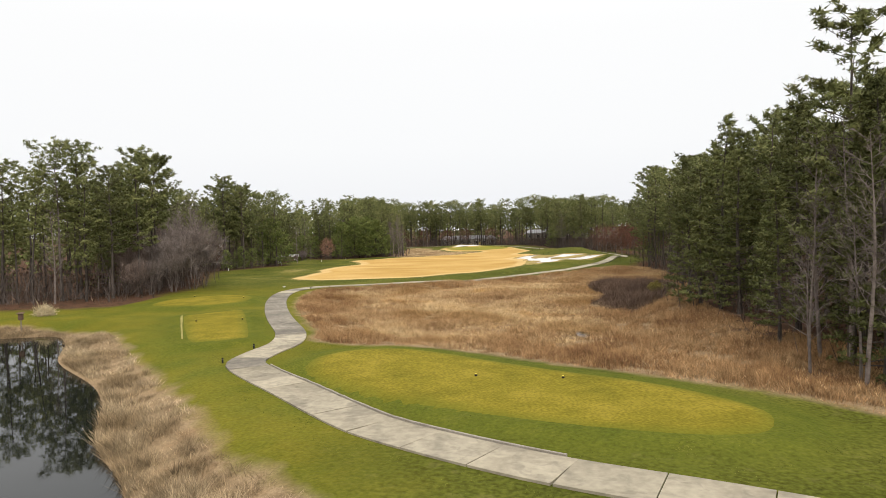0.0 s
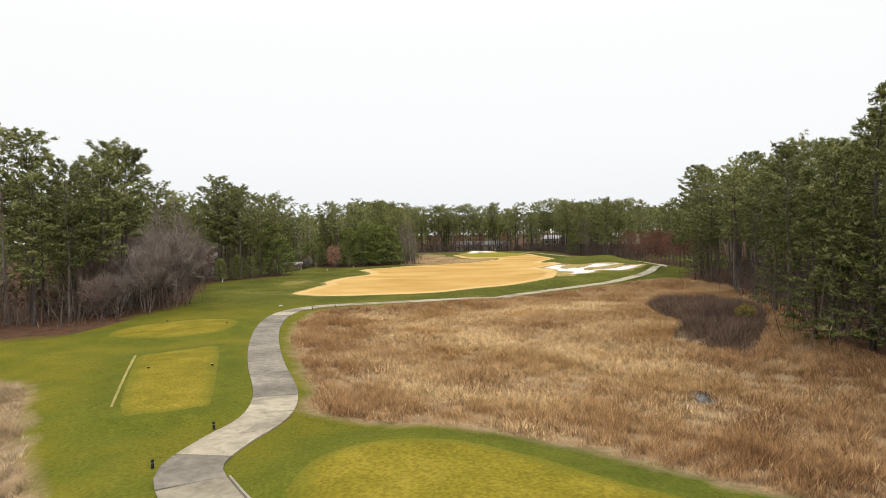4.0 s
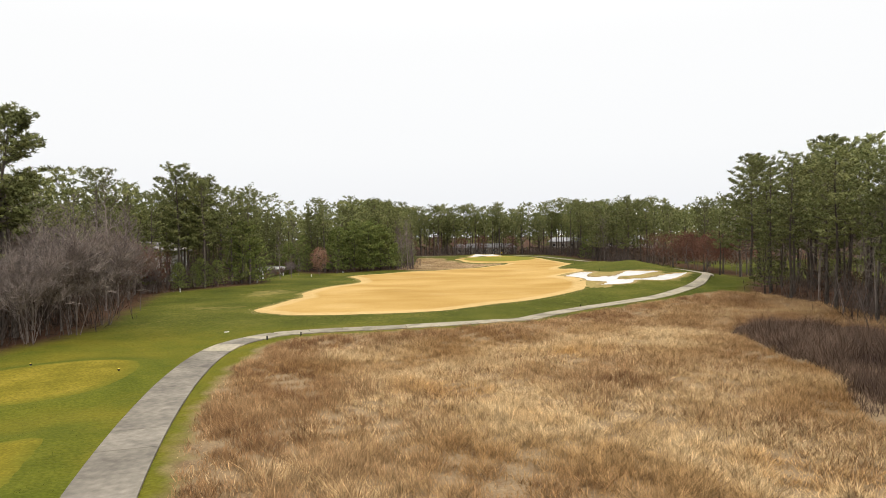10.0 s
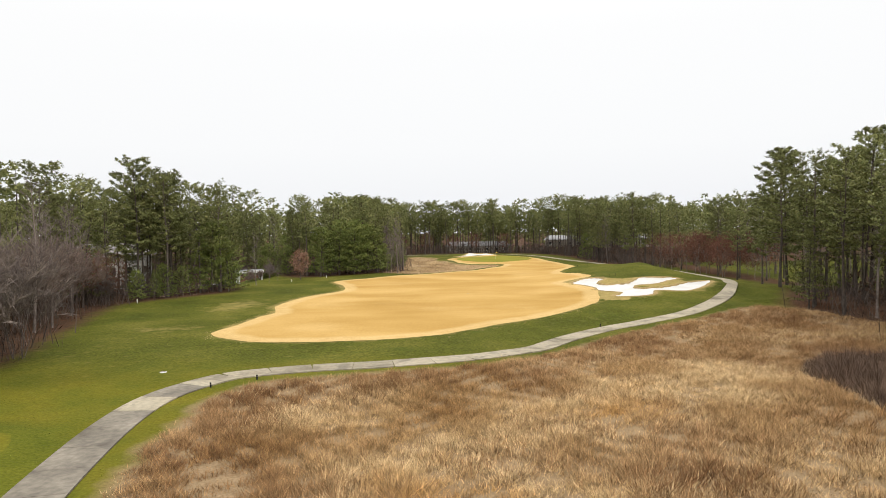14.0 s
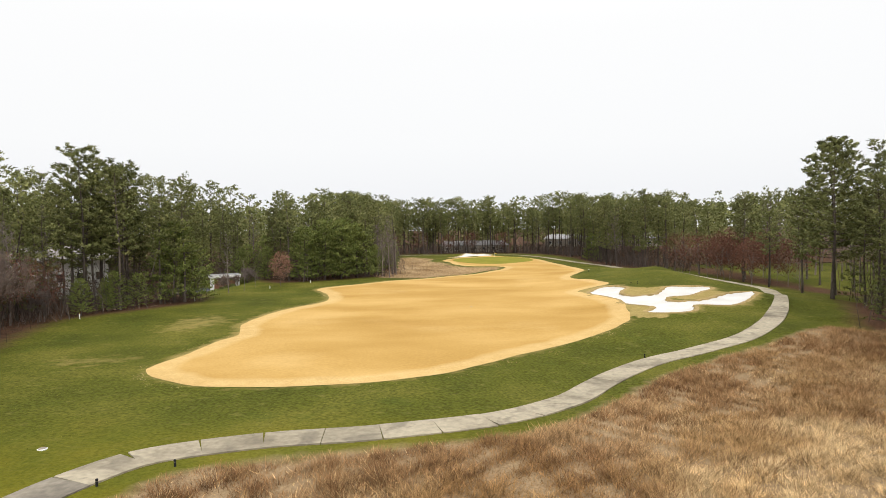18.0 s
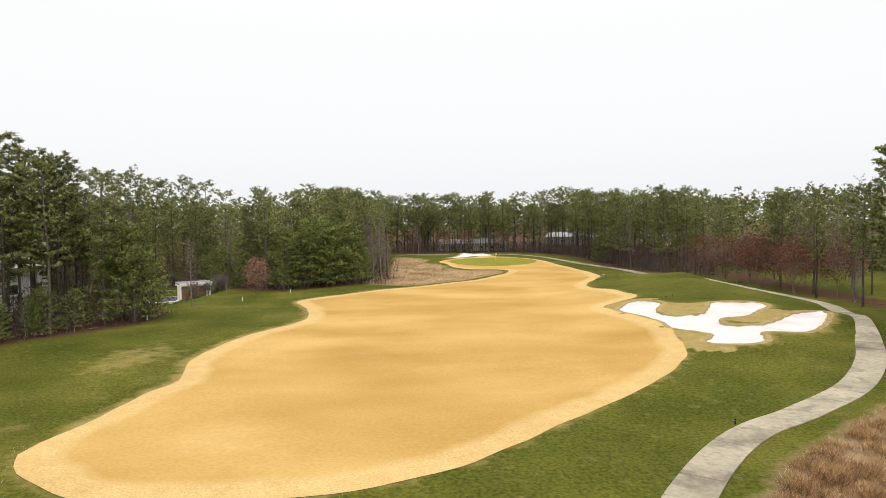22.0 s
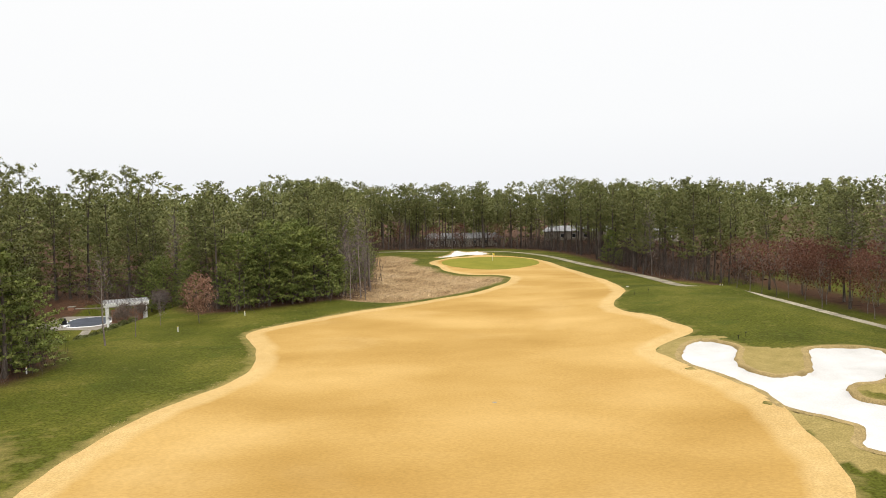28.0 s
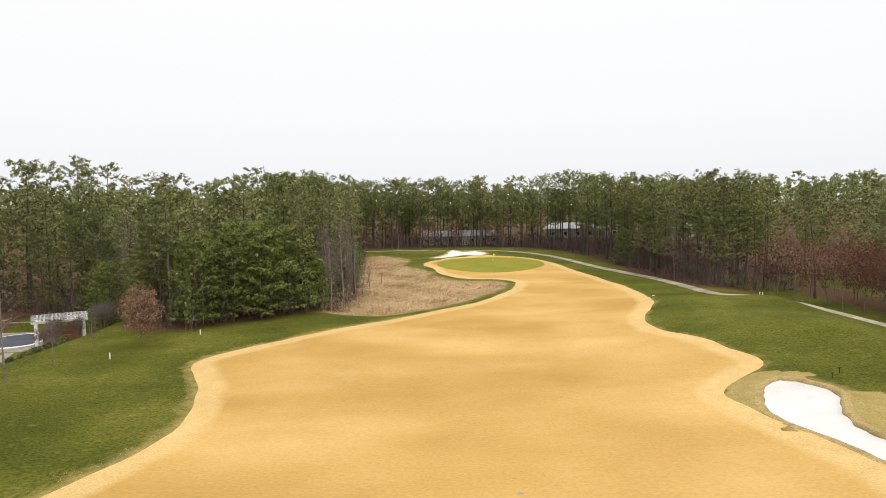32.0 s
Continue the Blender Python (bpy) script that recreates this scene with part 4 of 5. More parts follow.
# woods round the clearing: candidates on a jittered lattice
def open_lot(x, y):
    return (-82 < x < -63 and 158 < y < 178) or (-82 < x < -50 and 174 < y < 214) or (45 < x < 80 and 150 < y < 226)


# stand heights per part of the woods, fitted to the camera's skyline: x, y, metres
STAND = [(48, 18, 20), (31, 24, 19.5), (-106, 32, 22.5), (37, 33, 20.5), (29, 43, 21), (31, 60, 20.5), (-90, 71, 23), (37, 80, 20), (-57, 89, 20.5), (42, 101, 19.9), (44, 125, 20.9), (-61, 126, 19.2), (53, 147, 23.1), (-62, 161, 20.8), (61, 168, 23.9), (-86, 185, 23.9), (61, 204, 18.3), (-47, 216, 19.4), (-83, 216, 23.8), (55, 219, 19.4), (45, 232, 20.2), (-30, 234, 20.3), (43, 249, 21.0), (-35, 268, 22.2), (43, 271, 21.7), (-39, 300, 24.0), (43, 300, 22.1), (-47, 331, 24.5), (33, 332, 24.2), (-26, 351, 24.0), (8, 353, 24.5)]


def stand_height(x, y):
    w = [1 / ((x - a) ** 2 + (y - b) ** 2 + 30) ** 2 for a, b, _ in STAND]
    return sum(k * h for k, (_, _, h) in zip(w, STAND)) / sum(w)


flight = np.array([(p[1], p[2]) for p in PATH])
sites = []
for gy_ in np.arange(14, 420, 4.4):
    for gx_ in np.arange(-130, 118, 4.4):
        sites.append((gx_ + rng.uniform(-1.9, 1.9), gy_ + rng.uniform(-1.9, 1.9)))
sites = np.array(sites)
depth = -clearing_depth(sites[:, 0], sites[:, 1])
reachd = np.array([np.min(np.hypot(flight[:, 0] - x, flight[:, 1] - y)) for x, y in sites])
alone = 0
for k in np.argsort(reachd + 4 * np.maximum(depth, 0)):
    (x, y), d, near = sites[k], depth[k], reachd[k]
    if d < 0.6 or d > 27 or open_lot(x, y) or (x > 23 and y < 24):
        continue
    if d > 13 and rng.random() < 0.62:
        continue
    right = x > 18 and y < 150
    high = stand_height(x, y) / 23
    size = high * rng.uniform(0.74, 1.0) * (1.06 if rng.random() < 0.15 else 1.0)
    if x < -40 and 98 < y < 141 and d < 15:
        size *= 0.82
    elif right and y > 38 and d < 8:
        size *= 0.88 if y < 62 else 0.82 if y < 100 else 0.9
    if d < (15 if x < -30 and 98 < y < 141 else 7) and rng.random() < (0.85 if x < -30 and 98 < y < 141 else 0.4 if -64 < x < -30 and y < 100 else 0.35 if right and y < 40 else 0.05 if right and y < 60 else 0.12):
        plant(BARE_TREES, x, y, rng.uniform(0.7, 1.15))
    elif right and d < 5 and rng.random() < (0.15 if y < 40 else 0.75 if y < 62 else 0.3):
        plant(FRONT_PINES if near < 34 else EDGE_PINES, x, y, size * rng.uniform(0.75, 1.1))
    elif d < 3 and rng.random() < 0.3 and not (y > 300):
        plant(YOUNG_PINES, x, y, rng.uniform(0.3, 0.75), group="young pines")
    elif right and y < 44 and rng.random() < 0.55:
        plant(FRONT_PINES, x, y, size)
    elif x > 30 and 200 < y < 262 and d < 6 and rng.random() < 0.4:
        plant(BROAD_PINES, x, y, size * rng.uniform(0.85, 1.0))
    # edge pines here: their darker needle colour puts in the dense woods' shade
    elif x < -20 and 190 < y < 300 and d < 9 and rng.random() < 0.4:
        plant(EDGE_PINES, x, y, size * rng.uniform(0.8, 1.1))
    elif alone < 285 and d < 13:
        alone += 1
        plant(CLOSE_PINES if near < 42 else (EDGE_PINES if rng.random() < 0.12 and y < 300 else NEAR_PINES) if near < 72 else MID_PINES[1::2] if y > 300 else MID_PINES, x, y, size)
    else:
        bury(MID_PINES[1::2] if y > 300 and d < 16 else BACK_PINES if d > 9 and not (x > 40 and 190 < y < 290) else MID_PINES, x, y, size * 1.03)
deep = thing("deep_woods", "joined dark pine stand behind the front rows", "woods", kind="stuff")
part("crown", triangles_mesh("crown", np.concatenate(JOINED["crown"]), M_NEEDLE, np.concatenate(JOINED["face"])), deep)
part("trunk", triangles_mesh("trunk", np.concatenate(JOINED["trunk"]), M_BARK), deep)
# leafless saplings and brush between the trunks
n = 150000
bx, by = rng.uniform(-95, 90, n), rng.uniform(14, 385, n)
bd = -clearing_depth(bx, by)
keep = (bd > np.where(bx > 18, 1.5, 0.2)) & (bd < 13) & ((bx < 18) | (by > 75) | (rng.random(n) < 0.3)) & ~((bx > 44) & (by > 150) & (by < 226)) & ~((bx < -50) & (bx > -82) & (by > 174) & (by < 214)) & (rng.random(n) < np.clip(0.35 + 0.7 * np.sin(bx * 0.33 + 2 * np.sin(by * 0.13)) * np.sin(by * 0.29 + np.sin(bx * 0.21)), 0.04, 0.9))
bx, by = bx[keep], by[keep]
foot = np.stack([bx, by, lie(bx, by) - 0.1], 1)
brush = tufts(rng, foot, np.tile([0, 0, 3.4], (len(foot), 1)), rng.uniform(0.8, 5.5, len(foot)), 5, 0.007)
low = tufts(rng, foot[::2] + rng.normal(size=foot[::2].shape) * np.array([0.8, 0.8, 0.0]), np.tile([0, 0, 0.8], (len(foot[::2]), 1)), rng.uniform(0.5, 1.2, len(foot[::2])), 4, 0.05)
# dark tufts added to darken the pale gaps between trunks, standing in for shade
n = 60000
ux, uy = rng.uniform(-125, 115, n), rng.uniform(14, 415, n)
ud = -clearing_depth(ux, uy)
keep = (ud > 7) & (ud < 34) & ~((ux > 44) & (uy > 150) & (uy < 226)) & ~((ux < -50) & (ux > -82) & (uy > 174) & (uy < 214)) & (rng.random(n) < 0.4)
ux, uy = ux[keep], uy[keep]
shade = tufts(rng, np.stack([ux, uy, lie(ux, uy) + rng.uniform(0, 3.5, len(ux))], 1), np.tile([0, 0, 0.5], (len(ux), 1)), rng.uniform(0.7, 1.5, len(ux)), 5, 0.11)
tagged(new("woodland_thicket", triangles_mesh("woodland_thicket", shade, M_BRIAR)), "dark brown thicket added to darken the gaps inside the woods", "brush", kind="stuff")
tagged(new("woodland_brush", triangles_mesh("woodland_brush", brush, M_BRUSH)), "leafless grey-brown saplings between the trunks", "brush", kind="stuff")
tagged(new("woodland_undergrowth", triangles_mesh("woodland_undergrowth", low, M_BRIAR)), "low brown undergrowth at the edge of the woods", "brush", kind="stuff")
# open stand of trees beside another fairway
for x, y in ((51, 172), (54, 178), (52, 185), (57, 183), (55, 191), (53, 198), (59, 196), (56, 204), (50, 209), (61, 206), (54, 212), (63, 188), (66, 198), (47, 216), (60, 214), (52, 219),
             (55, 158), (58, 168), (62, 176), (70, 205), (68, 214), (72, 190), (57, 222), (65, 222)):
    plant(BROAD_PINES if y < 162 else NEAR_PINES if rng.random() < 0.45 else OAKS[1:] + BARE_TREES, x, y, rng.uniform(0.9, 1.0) if y < 160 else rng.uniform(0.62, 0.82), group="trees in the open stand")
for x, y, s in ((20.2, 35.6, 0.78), (21.6, 33.8, 0.62), (20.8, 31.6, 0.85), (22.8, 36.8, 0.95), (22.4, 30.4, 0.9), (24, 33, 1.05), (21.8, 38.6, 0.7)):
    plant(BARE_TREES, x, y, s, group="lone trees")
for x, y, s in ((-45.3, 93.5, 0.85), (-53.4, 102.8, 0.99), (-57.6, 151.8, 0.97), (-59, 158.5, 0.92), (-62, 156, 0.88), (-56.5, 161, 0.86)):
    plant(CLOSE_PINES, x, y, s)
plant(FRONT_PINES, 25, 60.2, 0.9)
plant(NEAR_PINES, -73.9, 238.6, 1.06)
for x, y, s in ((45.7, 154.3, 0.96), (50.3, 139, 1.0), (51, 163, 1.0)):
    plant(BROAD_PINES, x, y, s)
for _ in range(30):
    plant(BARE_TREES, rng.uniform(70, 100), rng.uniform(168, 245), rng.uniform(1.0, 1.45), group="grey bare woods")
# bright young pines beside the brown-leaved oak
for x, y, s in ((-39, 201, 0.95), (-35.5, 205, 1.0), (-32, 206, 1.05), (-29, 209, 1.0), (-37, 208, 1.1), (-33, 211, 1.1), (-28, 214, 0.95), (-41, 205, 0.9), (-49.5, 161, 1.0), (-47.5, 164, 0.75), (-51.5, 165.5, 0.95), (-54, 153, 0.45), (-52.5, 156, 0.4), (-56, 148, 0.4)):
    plant(YOUNG_PINES, x, y, s, group="young pines")
for x, y, s in ((-59.5, 163.5, 0.52), (-63.5, 160, 0.5), (-57.5, 166.5, 0.48), (-66, 157, 0.45)):
    plant(EDGE_PINES, x, y, s)
oak = plant(OAKS[:1], -41.4, 190.8, 0.86, group="lone trees")
# shrub thicket by the front tee
for x, y, s in ((-43.5, 84, 0.8), (-41, 87.5, 1.0), (-40.5, 91.5, 1.05), (-40.8, 96, 1.1), (-41.5, 100.5, 1.1), (-44, 94, 1.1), (-45, 103, 1.1), (-46, 97, 1.15), (-47, 90, 0.9), (-47, 106, 1.0), (-50, 113, 1.0), (-52, 120, 0.95), (-55, 128, 0.9), (-57, 136, 0.9), (-58, 143, 0.8), (-53, 116, 1.0), (-56, 122, 1.0)):
    plant(SHRUBS, x + rng.uniform(-2.5, 0.8), y + rng.uniform(-2, 2), s * rng.uniform(0.75, 1.45), group="shrub thicket")
for x, y, s in ((-24, 214, 0.9), (-23, 219, 1.0), (-22.5, 225, 0.95), (-23.5, 231, 1.0), (-24, 238, 0.9), (-26, 246, 0.8), (-26, 222, 1.1), (-21.5, 216, 0.7), (-25, 217, 1.0), (-22, 228, 0.8), (-27, 234, 1.0), (-25, 242, 0.9), (-27.5, 252, 0.8)):
    plant(BARE_TREES, x, y, s * rng.uniform(0.7, 1.15), group="shrub thicket")
for x, y, s in ((-46.6, 176, 0.74), (-45.5, 181, 0.36), (-46.1, 189.3, 0.33)):
    plant(BARE_TREES, x, y, s, group="lone trees")
for x, y, s in ((49.5, 199, 0.9), (51, 206, 1.0), (47.5, 213, 0.9), (53, 194, 1.0), (55, 208, 1.0), (50.5, 189, 0.9), (58, 205, 1.0), (46.5, 220, 0.9), (52, 202, 1.0), (49, 211, 0.9), (55, 214, 1.0), (58, 199, 1.1), (61, 190, 1.0), (56, 186, 0.9), (-59, 139, 0.85), (-61.5, 135.5, 0.8), (-57, 142, 0.7), (-33, 340, 0.9), (-10, 347, 0.9), (0, 348, 1.0), (-22, 349, 1.0), (14, 346, 0.9)):
    plant(OAKS[1:], x, y, s, group="brown-leaved oaks")

# far woods that close the horizon
far = []
frng = np.random.default_rng(99)
for _ in range(2600):
    x, y = frng.uniform(-420, 420), frng.uniform(20, 760)
    if frng.random() < 0.5:
        x, y = frng.uniform(-150, 130), frng.uniform(20, 430)
    d = -float(clearing_depth(x, y)[0])
    if d < 25 or (x > 50 and 150 < y < 226 and x < 88) or (-84 < x < -50 and 174 < y < 214):
        continue
    h = frng.uniform(17, 22) * (0.75 if x < -40 and 95 < y < 150 else 1.0)
    fine = 190 < y < 330 and (30 < x < 125 or -125 < x < -20)
    n = 60 if fine else 18
    lift = frng.uniform(0, 1, n) ** 0.6
    way = frng.normal(size=(n, 2)) * np.sqrt(np.clip(1.05 - lift, 0.05, 1))[:, None]
    c = np.column_stack([way * 2.0, lift * h]) + np.array([x, y, ground_at(x, y)])
    far.append(puffs(frng, c, np.column_stack([way * 0.5, np.full(n, 0.3)]), np.full(n, 0.75 if fine else 1.6), 4 if fine else 2, 0.16 if fine else 0.3, core=3))
tagged(new("far_woods", triangles_mesh("far_woods", np.concatenate([t for t, _ in far]), M_NEEDLE, np.concatenate([f for _, f in far]))), "dark green pine woods in the distance", "woods", kind="stuff")


# ---- tall grass ----
def blades(seed, outline, inside, density, height, width, lean, skip=None, margin=0.0, ybias=None, even=0.0, soft_=0.9):
    r = np.random.default_rng(seed)
    o = np.asarray(outline, float)
    lo, hi = o.min(0), o.max(0)
    n = int((hi[0] - lo[0]) * (hi[1] - lo[1]) * density)
    x, y = r.uniform(lo[0], hi[0], n), r.uniform(lo[1], hi[1], n)
    g = np.sin(x * 1.9 + 2 * np.sin(y * 0.7)) * np.sin(y * 1.7 + 1.5 * np.sin(x * 0.6)) + 0.6 * np.sin(x * 0.5) * np.sin(y * 0.43)
    d = inside(x, y)
    keep = (d > margin + r.uniform(0, 1.0, n) ** 2 * 1.2) & (r.uniform(-1.3 - even, 1.1, n) < g)
    if skip is not None:
        keep &= ~skip(x, y)
    if ybias is not None:
        keep &= r.uniform(0, 1, n) < ybias(x, y)
    x, y, d, g = x[keep], y[keep], d[keep], g[keep]
    n = len(x)
    z = lie(x, y) - 0.04
    h = height * r.uniform(0.45, 1.15, n) * (0.75 + 0.4 * np.clip(g, -1, 1.2)) * ease(d, -0.5, 2.5) ** 0.3
    a = r.uniform(0, math.tau, n)
    w = width * r.uniform(0.6, 1.4, n)
    l = lean * r.uniform(0.2, 1.3, n) * h
    b = a + r.uniform(0.8, 2.3, n)
    base = np.stack([x, y, z], 1)
    side = np.stack([np.cos(a), np.sin(a), 0 * a], 1) * w[:, None]
    tip = base + np.stack([np.cos(b) * l, np.sin(b) * l, h], 1)
    tri = np.stack([base - side, base + side, tip], 1)
    up = np.cross(tri[:, 1] - tri[:, 0], tri[:, 2] - tri[:, 0])
    up /= np.linalg.norm(up, axis=1, keepdims=True) + 1e-9
    back = up[:, 1] > 0
    tri[back] = tri[back][:, [1, 0, 2]]
    up[back] *= -1
    face = up * soft_ + np.array([0, 0, 1.0])
    return tri, face / np.linalg.norm(face, axis=1, keepdims=True)


tall_at = sampled(d_tall)
d_briar = sampled(edge_distance(fx, fy, BRIAR))
d_pond = sampled(edge_distance(fx, fy, POND))


ROUGH_ZONE = np.array([(-40, 12), (22, 12), (34, 140), (46, 190), (20, 214), (-45, 190), (-46, 100)])
d_fair = sampled(edge_distance(fx, fy, FAIRWAY))
d_sand = sampled(d_bunker)
d_apron = sampled(apron)
d_trackway = sampled(d_track)


def mown(x, y):
    return (d_fair(x, y) > -0.3) | (d_sand(x, y) > -0.6) | (d_apron(x, y) > -0.2) | (d_trackway(x, y) < 1.5) | (tall_at(x, y) > 0) | (d_pond(x, y) > -6) | (clearing_depth(x, y) < 0.5)


def in_briar(x, y):
    return (d_briar(x, y) > 0) | (((x - 10.3) / 0.5) ** 2 + ((y - 50.8) / 1.5) ** 2 < 1)


def rusty(x, y):
    """How much of the growth is rust-brown stalks rather than pale straw."""
    wave = np.sin(x * 0.21 + 1.3 * np.sin(y * 0.11)) * np.sin(y * 0.17 + 1.1 * np.sin(x * 0.14)) + 0.5 * np.sin(x * 0.55 + y * 0.4) * np.sin(y * 0.6 - x * 0.2)
    rim = 1 - ease(tall_at(x, y), 2.5, 7.5)
    south = 1 - ease(y, 55, 68)
    return np.clip(0.26 + 0.5 * wave + 0.55 * rim + 0.30 * south + 0.3 * ease(x, 4, 20), 0.04, 0.93) * np.where(x > 33, 0.5, 1)


pale = blades(301, TALL, tall_at, 320, 0.56, 0.018, 1.4, in_briar, even=0.8, ybias=lambda x, y: (1 - rusty(x, y)) * np.where(x > 33, 0.4, 1.0))
tagged(new("tall_grass", triangles_mesh("tall_grass", pale[0], M_STRAW, pale[1])), "tall matted straw-coloured dry meadow grass", "grass", kind="stuff")
stalks = blades(305, TALL, tall_at, 280, 0.66, 0.017, 1.1, in_briar, ybias=rusty)
tagged(new("rusty_stalks", triangles_mesh("rusty_stalks", stalks[0], M_RUST, stalks[1])), "rust-brown dead weed stalks in the meadow", "grass", kind="stuff")
turf = blades(306, ROUGH_ZONE, sampled(edge_distance(fx, fy, ROUGH_ZONE)), 90, 0.085, 0.022, 1.2, mown, even=1.5, soft_=0.35, ybias=lambda x, y: np.where(y < 60, 1.0, np.where(y < 125, 0.35, 0.15)))
tagged(new("rough_grass_blades", triangles_mesh("rough_grass_blades", turf[0], M_TURF, turf[1])), "short tufted green winter grass of the rough", "grass", kind="stuff")
briar_blades = blades(302, BRIAR, d_briar, 190, 1.5, 0.018, 0.9, soft_=3.0)
tagged(new("briar_thicket", triangles_mesh("briar_thicket", briar_blades[0], M_BRIAR, briar_blades[1])), "low dark brown briar thicket in the tall grass", "thicket", kind="stuff")
bank_blades = blades(303, BANK[(BANK[:, 1] > -6)], sampled(edge_distance(fx, fy, BANK)), 330, 0.62, 0.017, 1.2, lambda x, y: (d_pond(x, y) > 0.35) | (x < -62) | (y < 6))
tagged(new("bank_grass", triangles_mesh("bank_grass", bank_blades[0], M_BANK, bank_blades[1])), "pale dry grass along the pond bank", "grass", kind="stuff")
edge_blades = blades(307, FAIRWAY, lambda x, y: 1.3 - np.abs(d_fair(x, y) + 0.7), 30, 0.12, 0.02, 1.2, lambda x, y: (y > 200) | (x > 12), even=0.2)
tagged(new("fairway_edge_grass", triangles_mesh("fairway_edge_grass", edge_blades[0], M_SEDGE, edge_blades[1])), "scattered pale dead grass along the fairway edge", "grass", kind="stuff")
marsh_blades = blades(304, MARSH, sampled(edge_distance(fx, fy, MARSH)), 40, 0.5, 0.035, 0.9)
tagged(new("marsh_grass", triangles_mesh("marsh_grass", marsh_blades[0], M_SEDGE, marsh_blades[1])), "low tan grass in the swale before the green", "grass", kind="stuff")


# ---- cart path ----
def ribbon(line, width, s0, s1, top, thick, gap=0.0):
    """A slab of the path from s0 to s1 metres along it."""
    n = max(2, int((s1 - s0) / 0.8) + 1)
    s = np.linspace(s0 + gap, s1 - gap, n)
    cx, cy = np.interp(s, along, line[:, 0]), np.interp(s, along, line[:, 1])
    tx, ty = np.gradient(cx), np.gradient(cy)
    ln = np.hypot(tx, ty) + 1e-9
    nx_, ny_ = -ty / ln, tx / ln
    L = np.stack([cx + nx_ * width / 2, cy + ny_ * width / 2], 1)
    R = np.stack([cx - nx_ * width / 2, cy - ny_ * width / 2], 1)
    zc = (lie(L[:, 0], L[:, 1]) + lie(R[:, 0], R[:, 1])) / 2 + top
    v = np.concatenate([np.column_stack([L, zc]), np.column_stack([R, zc]), np.column_stack([L, zc - thick]), np.column_stack([R, zc - thick])])
    f = []
    for i in range(n - 1):
        f += [(i, n + i, n + i + 1, i + 1), (i, i + 1, 2 * n + i + 1, 2 * n + i), (n + i + 1, n + i, 3 * n + i, 3 * n + i + 1)]
    f += [(0, 2 * n, 3 * n, n), (n - 1, 2 * n - 1, 4 * n - 1, 3 * n - 1)]
    sh = Shape()
    sh.add(v, f)
    return sh


along = np.concatenate([[0], np.cumsum(np.hypot(*np.diff(TRACK, axis=0).T))])
cart_path = tagged(new("cart_path"), "winding concrete cart path of weathered grey slabs", "path", kind="structure")
slab, s = 3.0, 0.0
prng = random.Random(5)
while s + slab < along[-1]:
    # slabs from about y 46 to 92 take the darker concrete
    part("slab", ribbon(TRACK, 2.38 if np.interp(s, along, TRACK[:, 1]) < 100 else 2.2, s, s + slab, 0.07 + prng.uniform(-0.006, 0.006), 0.25, 0.02).mesh("slab", M_CONCRETE_DARK if 46 < np.interp(s, along, TRACK[:, 1]) + prng.uniform(-9, 9) < 92 and s < 130 else M_CONCRETE), cart_path)
    s += slab

# low kerb on the tee side of the path
kerb_line = [i for i in range(len(TRACK)) if 20.5 < TRACK[i, 1] < 37.5 and -12 < TRACK[i, 0] < 4.5 and i < 130]
kl = TRACK[kerb_line]
kt = np.gradient(kl, axis=0)
kn = np.column_stack([-kt[:, 1], kt[:, 0]]) / (np.hypot(kt[:, 0], kt[:, 1])[:, None] + 1e-9)
side = 1.0 if np.dot(kn[len(kn) // 2], (1, 1)) > 0 else -1.0
inner, outer = kl + kn * side * 1.215, kl + kn * side * 1.30
kerb = Shape()
nk = len(kl)
zi, zo = lie(inner[:, 0], inner[:, 1]) + 0.0, lie(outer[:, 0], outer[:, 1])
top = np.maximum(zi, zo) + 0.13
kv = np.concatenate([np.column_stack([inner, zi - 0.1]), np.column_stack([inner + (outer - inner) * 0.12, top - 0.015]), np.column_stack([inner + (outer - inner) * 0.3, top]),
                     np.column_stack([outer, top]), np.column_stack([outer, zo - 0.1])])
kf = [(r * nk + i, r * nk + i + 1, (r + 1) * nk + i + 1, (r + 1) * nk + i) for r in range(4) for i in range(nk - 1)]
kf += [(0, nk, 2 * nk, 3 * nk, 4 * nk), (nk - 1, 5 * nk - 1, 4 * nk - 1, 3 * nk - 1, 2 * nk - 1)]
kerb.add(kv, kf)
tagged(new("path_kerb", kerb.mesh("path_kerb", M_KERB)), "low pale concrete kerb between cart path and tee", "kerb", kind="structure")


puddle = Shape()
pz = ground_at(10.3, 50.8) + 0.05
puddle.add([(10.3 + 0.7 * math.cos(a) * (1 + 0.2 * math.sin(3 * a)), 50.8 + 1.8 * math.sin(a) * (1 + 0.15 * math.cos(2 * a)), pz) for a in np.linspace(0, math.tau, 29)[:-1]], [tuple(range(28))])
tagged(new("puddle_water", puddle.mesh("puddle_water", M_WATER)), "small open puddle among the meadow grass", "puddle", kind="structure")


# ---- small things on the course ----
def lathe(profile, sides=12):
    """A turned shape from (radius, height) steps."""
    sh = Shape()
    v = [(r * math.cos(math.tau * k / sides), r * math.sin(math.tau * k / sides), z) for r, z in profile for k in range(sides)]
    f = [(i * sides + k, i * sides + (k + 1) % sides, (i + 1) * sides + (k + 1) % sides, (i + 1) * sides + k) for i in range(len(profile) - 1) for k in range(sides)]
    f += [tuple(range(sides))[::-1], tuple((len(profile) - 1) * sides + k for k in range(sides))]
    sh.add(v, f)
    return sh


